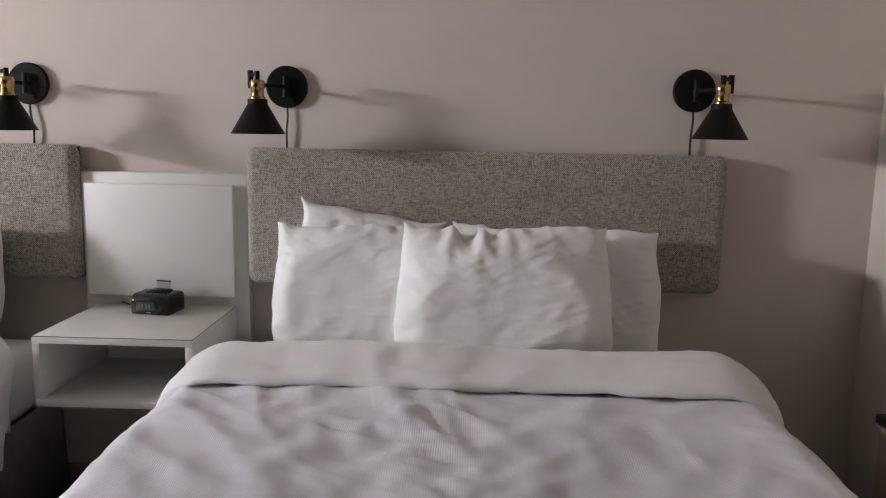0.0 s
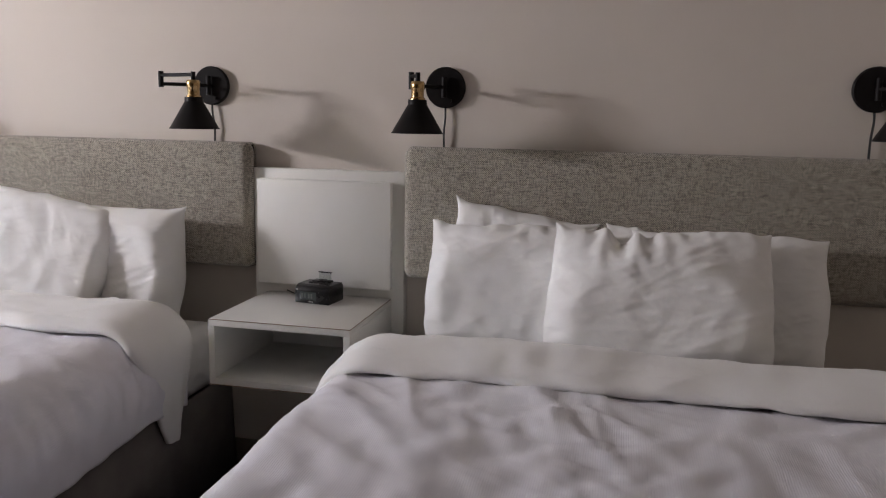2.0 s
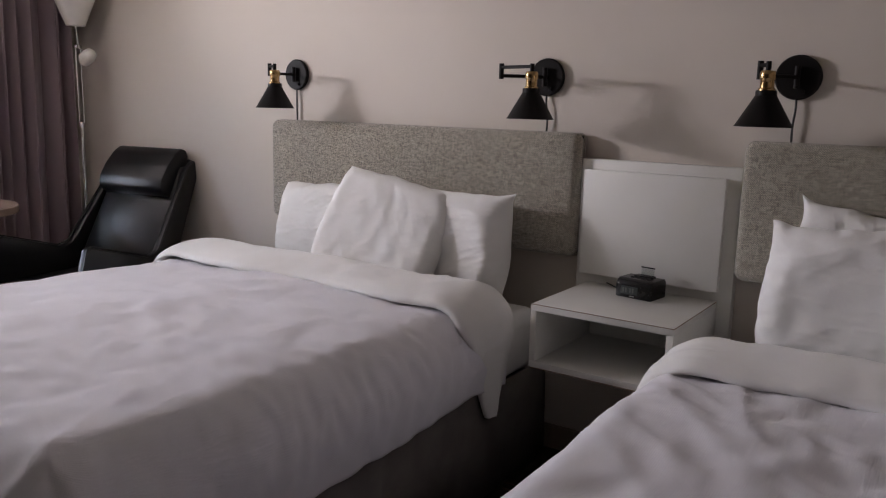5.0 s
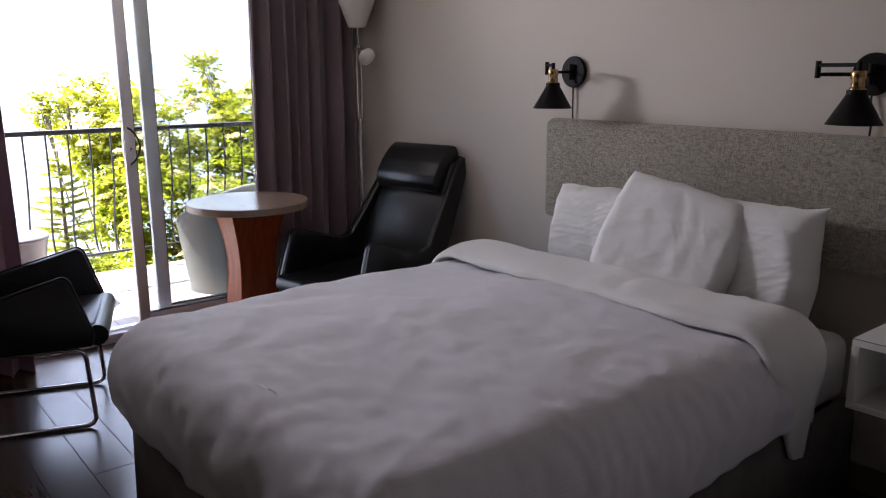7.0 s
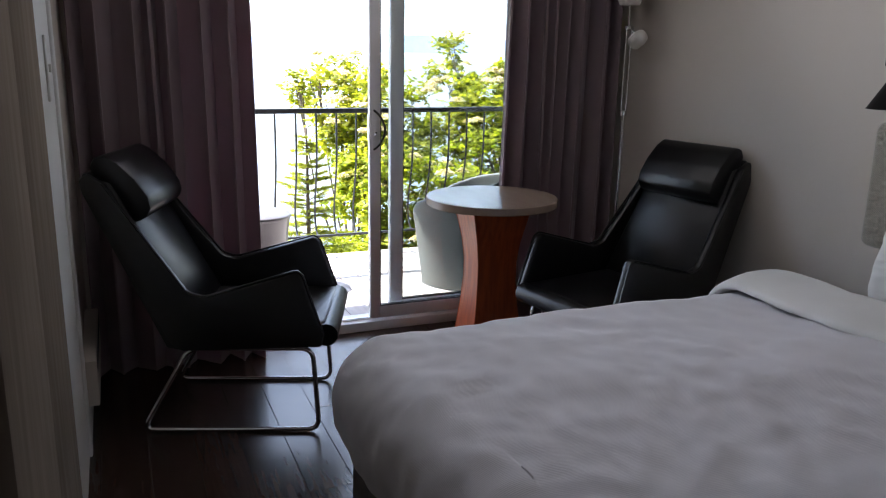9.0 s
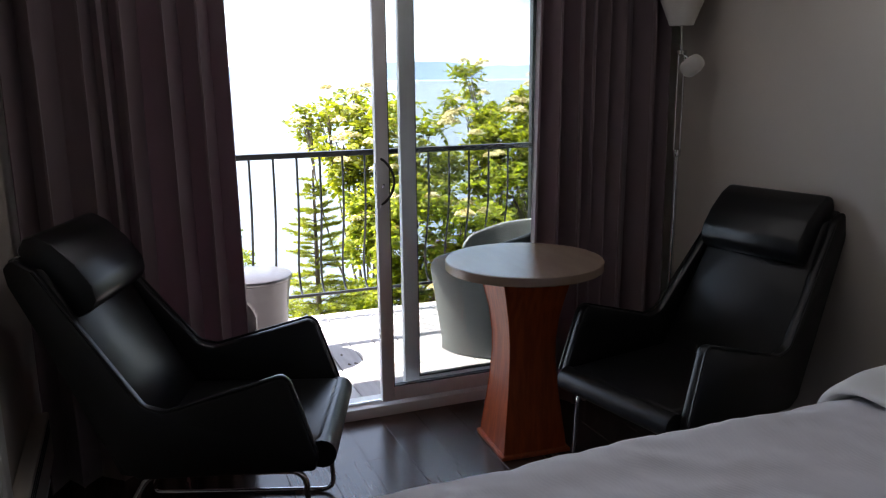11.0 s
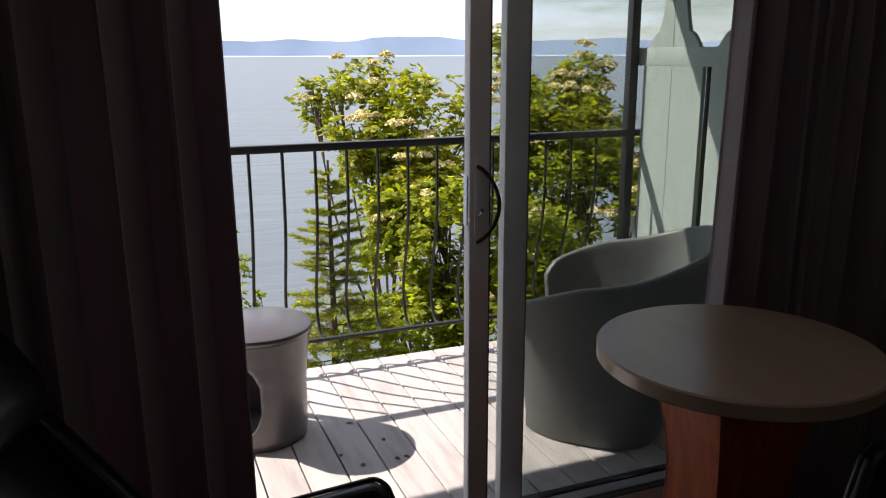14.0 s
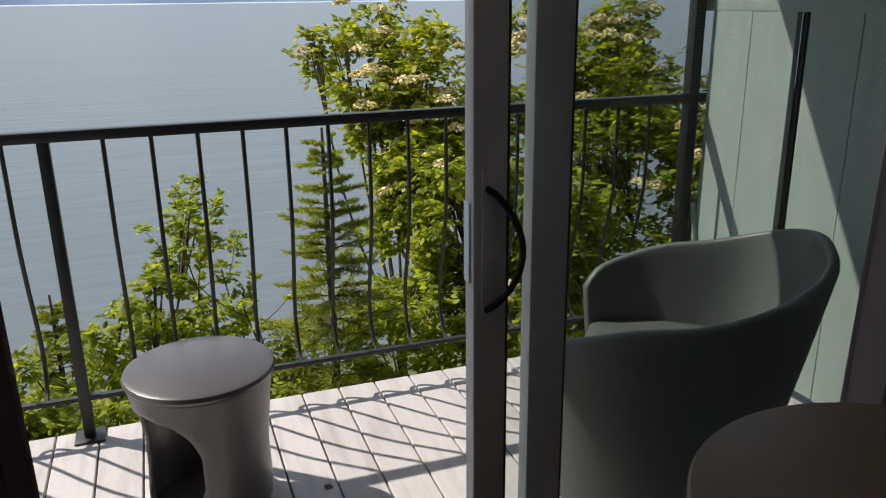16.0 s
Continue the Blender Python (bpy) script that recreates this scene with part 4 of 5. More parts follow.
# ---- nightstand between the beds ----
def nightstand():
    x0, x1, y0, y1, z0, z1 = -1.346, -0.868, 2.208, NORTH - 0.046, 0.500, 0.716
    n = thing("nightstand", "white laminate wall-hung nightstand with an open shelf and tall back panel", "nightstand", ((x0 + x1) / 2, y1, 0))
    cx = (x0 + x1) / 2
    a, b, t = x0 - cx, x1 - cx, 0.022
    f = y0 - y1
    top = part("top", box(a, b, f, 0, z1 - t, z1, 0.0015), LAMINATE, n)
    low = part("bottom", box(a, b, f, 0, z0, z0 + t, 0.0015), LAMINATE, n)
    part("side_panel", box(a, a + t, f, 0, z0 + t, z1 - t, 0.001), LAMINATE, n)
    part("side_panel", box(b - t, b, f, 0, z0 + t, z1 - t, 0.001), LAMINATE, n)
    part("shelf_back", box(a + t, b - t, -0.012, -0.001, z0 + t, z1 - t), LAMINATE, n)
    bm = tube([(a + 0.001, f - 0.0003, z1), (b - 0.001, f - 0.0003, z1), (b + 0.0003, f, z1), (b + 0.0003, -0.01, z1)], 0.0013, 6)
    part("edge_band", bm, EDGE, top, "thin brown edge line round the top")
    bm = tube([(a + 0.001, f - 0.0003, z0), (b - 0.001, f - 0.0003, z0), (b + 0.0003, f, z0), (b + 0.0003, -0.01, z0)], 0.0013, 6)
    part("edge_band", bm, EDGE, low, "thin brown edge line round the bottom")
    pz0, pz1 = 0.40, 1.172
    back = part("back_panel", box(-1.395 - cx, -0.823 - cx, 0.001, 0.045, pz0, pz1, 0.002), LAMINATE, n, "tall white back panel")
    part("raised_panel", box(-1.372 - cx, -0.866 - cx, -0.028, 0.0005, 0.752, 1.135, 0.002), LAMINATE, back, "raised flat white panel")
    part("power_cord", tube(rounded([(0.10, 0.035, pz0), (0.10, 0.030, 0.34), (0.03, 0.026, 0.22), (0.055, 0.028, 0.12), (0.02, 0.026, 0.108)], 0.05), 0.003, 6), CORD, n)
    return n


nightstand()


def clock_radio():
    c = thing("clock_radio", "small black plastic clock radio with a dim display on the nightstand", "clock radio", (-1.100, 2.545, 0.7165), -8)
    w2, d2, h = 0.066, 0.055, 0.066
    prof = [(-d2, 0.004), (-d2 + 0.004, 0.0), (d2, 0.0), (d2, h - 0.012), (d2 - 0.012, h), (-d2 + 0.022, h), (-d2 + 0.008, h - 0.006), (-d2, h - 0.018)]
    case = part("case", slab(prof, "x", (-w2, w2), bevel=0.003), PLASTIC, c)
    screen_ = part("display", box(-0.046, 0.018, -d2 - 0.0015, -d2 - 0.0002, 0.014, 0.042, 0.0005), SCREEN, c, "unlit grey display window")
    for k, xx in enumerate((-0.036, -0.026, -0.010, 0.0)):
        part("digit", box(xx - 0.003, xx + 0.003, -d2 - 0.0022, -d2 - 0.0014, 0.020, 0.036), SEGMENT, screen_, smooth=False)
    part("badge", box(-0.012, 0.006, -d2 - 0.0012, -d2 - 0.0002, 0.0065, 0.0095), CHROME, c, smooth=False)
    part("button", box(-0.060, -0.052, -d2 - 0.002, -d2, 0.046, 0.051, 0.001), CHROME, case)
    for k in range(4):
        part("key", box(-0.036 + 0.02 * k, -0.022 + 0.02 * k, -0.012, -0.002, h, h + 0.003, 0.001), BLACK, case)
    part("dock_pad", box(-0.034, 0.034, 0.008, 0.040, h, h + 0.005, 0.002), PLASTIC, c)
    rest_ = part("dock_rest", box(-0.018, 0.030, 0.030, 0.033, h + 0.004, h + 0.030), GLASS, c, "clear plastic device rest", smooth=False)
    part("rest_edge", box(-0.020, 0.032, 0.029, 0.034, h + 0.030, h + 0.034, 0.001), BLACK, rest_)
    part("power_cord", tube(rounded([(-0.062, 0.02, 0.012), (-0.10, 0.03, 0.004), (-0.16, 0.07, 0.004), (-0.205, 0.10, 0.004), (-0.215, 0.125, 0.004)], 0.03), 0.0025, 6), CORD, c)


clock_radio()


# ---- wall lamps ----
def wall_lamp(x, plate_z, elbow, stem, reach, cord_bow):
    """elbow and stem: how far along the wall from the plate the joint and the shade's stem stand."""
    g = thing("wall_lamp", "black swing-arm wall lamp with a cone shade and brass neck", "wall lamp", (x, NORTH, plate_z), group="wall lamps over the beds")
    d = bmesh.new()
    lathe([(0.0, 0.0), (0.068, 0.0), (0.070, 0.004), (0.070, 0.014), (0.066, 0.019), (0.0, 0.020)], 40, bm=d)
    bmesh.ops.rotate(d, verts=d.verts, cent=(0, 0, 0), matrix=Matrix.Rotation(radians(90), 3, "X"))
    bmesh.ops.translate(d, verts=d.verts, vec=(0, -0.001, 0))
    plate = part("wall_plate", d, BLACK, g)
    part("pivot", lathe([(0, -0.034), (0.009, -0.034), (0.009, 0.034), (0, 0.034)], 16, (0, -0.034)), BLACK, g)
    part("mount", tube([(0, -0.018, 0), (0, -0.034, 0)], 0.008), BLACK, g)
    part("switch_knob", tube([(0.02, -0.018, -0.045), (0.02, -0.030, -0.045)], 0.006), BLACK, plate)
    el = Vector((elbow, -0.15, 0.012))
    st = Vector((stem, -reach, 0.036))
    part("lower_arm", tube([(0, -0.034, 0.0), (el.x, el.y, 0.0)], 0.0065), BLACK, g)
    part("elbow_joint", lathe([(0, -0.012), (0.009, -0.012), (0.009, 0.044), (0, 0.044)], 16, (el.x, el.y)), BLACK, g)
    part("upper_arm", tube([(el.x, el.y, 0.030), (st.x, st.y, 0.030)], 0.0065), BLACK, g)
    c = (st.x, st.y)
    part("stem", lathe([(0, -0.02), (0.008, -0.02), (0.008, 0.040), (0, 0.040)], 16, c), BLACK, g)
    part("neck", lathe([(0, 0.012), (0.020, 0.012), (0.023, 0.006), (0.023, -0.012), (0.0205, -0.016), (0.0205, -0.038), (0.025, -0.042), (0.025, -0.052), (0, -0.052)], 28, c), BRASS, g, "brushed brass neck")
    part("collar", lathe([(0, -0.046), (0.030, -0.046), (0.031, -0.050), (0.031, -0.062), (0, -0.062)], 28, c), BLACK, g)
    shade = part("shade", lathe([(0.029, -0.058), (0.082, -0.150), (0.0845, -0.152), (0.0845, -0.1545), (0.081, -0.1535), (0.028, -0.061)], 44, c), BLACK, g, "black cone shade")
    part("shade_lining", lathe([(0.0275, -0.0625), (0.080, -0.153), (0.0793, -0.1525), (0.0268, -0.064)], 44, c), SHADE_IN, shade, "pale inner lining of the shade")
    part("bulb_holder", lathe([(0, -0.062), (0.017, -0.062), (0.017, -0.10), (0, -0.10)], 20, c), SHADE_IN, shade)
    cord = rounded([(0, -0.012, -0.068), (0.002, -0.014, -0.10), (cord_bow, -0.016, -0.15), (cord_bow * 0.6, -0.012, plate_drop(plate_z))], 0.05)
    part("power_cord", tube(cord, 0.0038, 8), CORD, g)
    return g


def plate_drop(z):
    return 1.2595 - z


wall_lamp(0.667, 1.474, 0.075, 0.035, 0.20, -0.004)
wall_lamp(-0.690, 1.466, -0.085, -0.050, 0.20, -0.003)
wall_lamp(-1.574, 1.464, -0.12, 0.035, 0.20, 0.012)
wall_lamp(-2.885, 1.472, -0.035, 0.050, 0.20, 0.004)


# ---- the two leather armchairs ----
def armchair(at, turn, label):
    c = thing("armchair", label, "armchair", at, turn, "black leather armchairs")
    for sx in (-0.254, 0.254):
        loop = rounded([(sx, -0.345, 0.010), (sx, 0.345, 0.010), (sx, 0.325, 0.352), (sx, -0.15, 0.352)], 0.05, closed=True)
        part("sled_leg", tube(loop, 0.0095, 10, closed=True), CHROME, c, "bent chrome tube leg")
    part("cross_bar", tube([(-0.254, 0.23, 0.352), (0.254, 0.23, 0.352)], 0.009), CHROME, c)
    part("cross_bar", tube([(-0.254, -0.09, 0.352), (0.254, -0.09, 0.352)], 0.009), CHROME, c)
    side = [(0.275, 0.675), (0.30, 0.657), (0.375, 0.425), (0.365, 0.375), (-0.16, 0.358), (-0.205, 0.39), (-0.50, 0.95), (-0.512, 1.0), (-0.485, 1.025), (-0.425, 0.99), (-0.13, 0.59), (-0.07, 0.572)]

    def taper(bm_, inward=0.06):
        for v in bm_.verts:
            v.co.x *= 1 - inward / 0.32 * max(0.0, min(1.0, (v.co.z - 0.58) / 0.45))
        return bm_
    for sx in (1, -1):
        p = slab(side, "x", (sx * 0.270, sx * 0.312), bevel=0.012)
        panel = part("side_panel", taper(p), LEATHER, c)
        line = rounded([(sx * 0.310, -0.425, 0.99), (sx * 0.310, -0.13, 0.592), (sx * 0.310, -0.07, 0.575), (sx * 0.310, 0.277, 0.676), (sx * 0.310, 0.300, 0.658), (sx * 0.310, 0.374, 0.43)], 0.02)
        part("piping", taper(tube(line, 0.005, 6)), LEATHER, panel)
    seat = part("seat", box(-0.264, 0.264, -0.16, 0.395, 0.362, 0.458, 0.035, 4), LEATHER, c)
    part("front_roll", tube(rounded([(-0.264, 0.380, 0.41), (0.264, 0.380, 0.41)], 0.01), 0.045, 14), LEATHER, seat)
    back = [(-0.12, 0.43), (-0.20, 0.40), (-0.485, 0.965), (-0.47, 1.00), (-0.41, 0.99)]
    b = slab(back, "x", (-0.264, 0.264), bevel=0.018)
    part("backrest", taper(b, 0.05), LEATHER, c)
    shell = slab([(-0.17, 0.35), (-0.225, 0.36), (-0.51, 0.95), (-0.505, 1.02), (-0.47, 1.03), (-0.47, 0.97), (-0.20, 0.40)], "x", (-0.278, 0.278), bevel=0.008)
    part("back_shell", taper(shell, 0.055), LEATHER, c)
    d, n = Vector((-0.46, 0.888)), Vector((0.888, 0.46))
    roll_ = [Vector((-0.12, 0.43)) + d * a + n * b for a, b in ((0.455, 0.0), (0.455, 0.050), (0.475, 0.080), (0.52, 0.094), (0.60, 0.084), (0.68, 0.058), (0.725, 0.028), (0.735, -0.010), (0.71, -0.045), (0.66, -0.05))]
    h = slab([tuple(q) for q in roll_], "x", (-0.215, 0.215), bevel=0.012)
    part("headrest", h, LEATHER, c, "padded roll headrest")
    return c


armchair((-4.12, 0.49, 0), -20, "black leather lounge chair with chrome sled base beside the curtain")
armchair((-3.815, 2.176, 0), 191, "black leather lounge chair with chrome sled base near a floor lamp")


# ---- round table ----
def round_table():
    t = thing("round_table", "small round cream-topped table on a flared cherry wood pedestal", "table", (-4.345, 1.745, 0), -4)
    part("tabletop", lathe([(0, 0.762), (0.318, 0.762), (0.322, 0.766), (0.322, 0.796), (0.318, 0.800), (0, 0.800)], 72), TOP, t)
    prof = [(0.138, 0.0), (0.134, 0.05), (0.122, 0.15), (0.108, 0.27), (0.099, 0.39), (0.099, 0.48), (0.109, 0.58), (0.127, 0.67), (0.142, 0.735), (0.145, 0.761)]
    for k in range(4):
        bm = bmesh.new()
        rows = []
        for r, z in prof:
            rows.append([bm.verts.new(p) for p in ((-r + 0.002, -r, z), (r - 0.002, -r, z), (r - 0.02, -r + 0.018, z), (-r + 0.02, -r + 0.018, z))])
        for a, b in zip(rows, rows[1:]):
            for i in range(4):
                j = (i + 1) % 4
                bm.faces.new((a[i], a[j], b[j], b[i]))
        bm.faces.new(rows[0][::-1])
        bm.faces.new(rows[-1])
        bmesh.ops.recalc_face_normals(bm, faces=bm.faces)
        ob = part("pedestal_panel", bm, CHERRY, t)
        ob.matrix_local = pose(0, 0, 0, 0, 0, 90 * k)
    for k in range(4):
        pts = [((r - 0.001) * 1.0, -(r - 0.001), z) for r, z in prof]
        ob = part("corner_bead", tube(pts, 0.004, 6), CHERRY, t)
        ob.matrix_local = pose(0, 0, 0, 0, 0, 90 * k)
    part("foot_plate", box(-0.152, 0.152, -0.152, 0.152, 0.0, 0.018, 0.004), CHERRY, t)


round_table()


# ---- floor lamp ----
def floor_lamp():
    g = thing("floor_lamp", "slim metal floor lamp with frosted bowl and side reading lamp", "floor lamp", (-4.44, 2.545, 0))
    part("base", lathe([(0, 0), (0.13, 0), (0.132, 0.006), (0.12, 0.018), (0.03, 0.028), (0, 0.028)], 40), CHROME, g)
    part("pole", tube([(0, 0, 0.02), (0, 0, 1.19)], 0.011, 12), CHROME, g)
    part("pole_joint", lathe([(0, 1.17), (0.016, 1.17), (0.018, 1.18), (0.018, 1.20), (0, 1.205)], 18), CHROME, g)
    for dx in (-0.012, 0.013):
        part("thin_rod", tube([(dx * 0.74, dx * 0.67, 1.19), (dx * 0.74, dx * 0.67, 1.62)], 0.0045, 8), CHROME, g)
    part("cap", lathe([(0, 1.61), (0.022, 1.61), (0.022, 1.625), (0, 1.63)], 18), CHROME, g)
    part("neck", tube([(0, 0, 1.62), (-0.006, 0, 1.67), (-0.012, 0, 1.735)], 0.007), CHROME, g)
    part("bowl_shade", lathe([(0.0, 1.73), (0.050, 1.73), (0.062, 1.76), (0.105, 1.87), (0.125, 1.98), (0.121, 1.98), (0.101, 1.875), (0.058, 1.765), (0.0, 1.74)], 40, (-0.012, 0)), FROST, g, "white frosted glass bowl")
    part("lamp_arm", tube(rounded([(0.0, 0, 1.615), (0.02, 0.01, 1.60), (0.035, 0.02, 1.585)], 0.01), 0.005), CHROME, g)
    bm = lathe([(0.0, 0.05), (0.018, 0.046), (0.034, 0.03), (0.040, 0.0), (0.038, -0.045), (0.035, -0.045), (0.036, 0.0), (0.0, 0.040)], 28)
    bmesh.ops.transform(bm, verts=bm.verts, matrix=pose(0.045, 0.03, 1.565, 20, 62, 20))
    part("reading_shade", bm, FROST, g, "small white reading lamp shade")


floor_lamp()

# ---- low dark cabinet beside the east wall ----
cb = thing("cabinet", "low dark grey cabinet standing against the side wall", "cabinet", (0, 0, 0))
part("body", box(0.985, EAST - 0.016, 1.35, 1.95, 0.03, 0.62, 0.004), WARDROBE, cb)
part("top", box(0.975, EAST - 0.016, 1.335, 1.955, 0.621, 0.645, 0.004), BLACK, cb)
part("plinth", box(1.0, EAST - 0.02, 1.37, 1.93, 0.0, 0.029), BLACK, cb)

# ---- balcony ----
RAILX, DECKZ, EDGEX = -6.48, 0.0, -6.53
structure("balcony_joists", box(EDGEX + 0.02, WEST - 0.2, -2.4, 5.2, -0.26, -0.035), WARDROBE, "timber frame under the balcony boards", "balcony frame")
# roof out of view, shades the boards near the door
structure("balcony_roof", box(-6.66, WEST - 0.19, -2.6, 5.4, 2.45, 2.60), SOFFIT, "unseen timber soffit over the balcony, made dark to cut bounced light", "roof")
structure("wall_outside", box(WEST - 0.23, WEST - 0.201, 2.40, 5.2, -3.0, 2.45), SIDING, "pale outside wall of the building", "wall")
structure("wall_outside_south", box(WEST - 0.23, WEST - 0.201, -2.4, 0.26, -3.0, 2.45), SIDING, "pale outside wall of the building", "wall")


def railing():
    r = thing("balcony_railing", "black wrought-iron balcony railing with outward-bellied bars", "railing", (RAILX, 0, 0))
    part("top_rail", box(-0.02, 0.025, -2.3, 5.1, 1.045, 1.080, 0.006), IRON, r)
    part("bottom_rail", box(-0.012, 0.012, -2.3, 5.1, 0.145, 0.162, 0.003), IRON, r)
    for y, top in ((-2.0, 1.045), (0.49, 1.045), (2.905, 2.45), (4.95, 1.045)):
        wide = 0.024 if top > 2 else 0.018
        post = part("post", box(-wide, wide, y - wide, y + wide, 0.008, top, 0.003), IRON, r)
        part("foot_plate", box(-0.05, 0.05, y - 0.05, y + 0.05, 0.0, 0.008, 0.002), IRON, post)
    prof = [(0, 1.046), (0, 0.80), (-0.006, 0.70), (-0.030, 0.58), (-0.066, 0.46), (-0.092, 0.36), (-0.096, 0.29), (-0.078, 0.215), (-0.040, 0.165), (0.0, 0.154)]
    base = rounded([(x, 0, z) for x, z in prof], 0.05, seg=3)
    first = part("bar", tube(base, 0.0075, 6), IRON, r)
    ys = [0.956 + 0.1463 * k for k in range(-20, 28)]
    ys = [y for y in ys if all(abs(y - p) > 0.075 for p in (-2.0, 0.49, 2.905, 4.95)) and -2.25 < y < 5.05]
    first.location = (0, ys[0], 0)
    for y in ys[1:]:
        b = first.copy()
        scene.collection.objects.link(b)
        b.location = (0, y, 0)


railing()


def picket(x0, x1, low, high):
    """The outline of a broad picket: flat shoulders, then a hollow curve up to a tall blunt finial."""
    mid, half = (x0 + x1) / 2, (x1 - x0) / 2
    top = []
    for k in range(25):
        x = x1 + (x0 - x1) * k / 24
        d = abs(x - mid) / half
        if d > 0.86:
            z = low
        elif d > 0.50:
            z = low + 0.075 * math.sin((0.86 - d) / 0.36 * math.pi / 2)
        elif d > 0.16:
            z = low + 0.075 + (high - low - 0.075) * ((0.50 - d) / 0.34) ** 1.35
        else:
            z = high
        top.append((x, z))
    return [(x0, 0.06), (x1, 0.06)] + top


def privacy_screen():
    s = thing("privacy_screen", "pale grey-green painted wooden privacy screen with scrolled picket tops", "privacy screen", (0, 2.955, 0))
    for x0, x1 in ((-6.43, -5.985), (-5.925, -5.48), (-5.46, -5.10)):
        mid, ol = (x0 + x1) / 2, picket(x0, x1, 1.487, 1.98)
        part("board", slab([(x0, 0.06), (mid - 0.002, 0.06)] + [(min(x, mid - 0.002), z) for x, z in ol[2:] if x < mid + 1e-6], "y", (-0.011, 0.011)), FENCE, s, smooth=False)
        part("board", slab([(mid + 0.002, 0.06), (x1, 0.06)] + [(max(x, mid + 0.002), z) for x, z in ol[2:] if x > mid - 1e-6], "y", (-0.011, 0.011)), FENCE, s, smooth=False)
    part("top_rail", box(-6.545, -5.07, -0.013, 0.040, 1.402, 1.490, 0.003), FENCE, s, "thick rail behind the pickets' shoulders")
    part("bottom_rail", box(-6.46, -5.07, 0.012, 0.045, 0.12, 0.20, 0.003), FENCE, s)
    part("post", box(-5.985, -5.965, 0.012, 0.05, 0.0, 1.401, 0.003), IRON, s, "thin dark upright between the boards")
    part("post", box(-5.095, -5.06, -0.03, 0.05, 0.0, 2.44, 0.003), FENCE, s)
    part("bottom_post", box(-6.45, -6.42, 0.012, 0.045, 0.0, 0.30, 0.003), FENCE, s)
    part("brace", tube([(-6.445, -0.02, 0.62), (-6.36, -0.02, 0.16)], 0.012, 8), FENCE, s, "slanting brace at the outer edge")


privacy_screen()


def stool():
    """A moulded drum with a big rounded opening through its side."""
    s = thing("garden_stool", "taupe moulded plastic drum stool with a rounded side opening", "stool", (-5.935, 0.870, 0))
    bm = bmesh.new()
    prof = [(0.168, 0.0), (0.178, 0.03), (0.181, 0.12), (0.183, 0.25), (0.192, 0.35), (0.203, 0.418), (0.208, 0.440)]
    steps, lev = 96, 44
    rings = []
    for j in range(lev + 1):
        z = 0.440 * j / lev
        k = max(i for i in range(len(prof) - 1) if prof[i][1] <= z + 1e-9)
        (r0, z0), (r1, z1) = prof[k], prof[k + 1]
        r = r0 + (r1 - r0) * (z - z0) / (z1 - z0)
        rings.append([bm.verts.new((r * math.cos(2 * math.pi * i / steps), r * math.sin(2 * math.pi * i / steps), z)) for i in range(steps)])
    for j in range(lev):
        for i in range(steps):
            zc, ang = 0.440 * (j + 0.5) / lev, 360 * (i + 0.5) / steps
            gone = False
            for mid in (-57.0, 123.0):
                da = abs((ang - mid + 180) % 360 - 180) / 50.0
                dz = abs(zc - 0.212) / 0.165
                gone |= da ** 2.6 + dz ** 2.6 < 1
            if not gone:
                bm.faces.new((rings[j][i], rings[j][(i + 1) % steps], rings[j + 1][(i + 1) % steps], rings[j + 1][i]))
    loose = [v for v in bm.verts if not v.link_faces]
    bmesh.ops.delete(bm, geom=loose, context="VERTS")
    for _ in range(4):
        edge_v = [v for v in bm.verts if v.is_boundary and 0.02 < v.co.z < 0.43]
        spots = {v: sum((e.other_vert(v).co for e in v.link_edges if e.is_boundary), Vector()) / 2 for v in edge_v}
        for v, co in spots.items():
            r = math.hypot(v.co.x, v.co.y)
            c = v.co.lerp(co, 0.6)
            q = math.hypot(c.x, c.y)
            v.co = Vector((c.x * r / q, c.y * r / q, c.z))
    body = part("drum", bm, MOULDED, s)
    body.modifiers.new("thickness", "SOLIDIFY").thickness = 0.014
    part("seat_lid", lathe([(0, 0.430), (0.192, 0.430), (0.210, 0.437), (0.214, 0.447), (0.210, 0.458), (0.197, 0.464), (0, 0.467)], 72), MOULDED, s, "smooth round lid with a rolled rim")
    part("inner_floor", lathe([(0, 0.02), (0.168, 0.02), (0.168, 0.03), (0, 0.034)], 48), MOULDED, s)


stool()


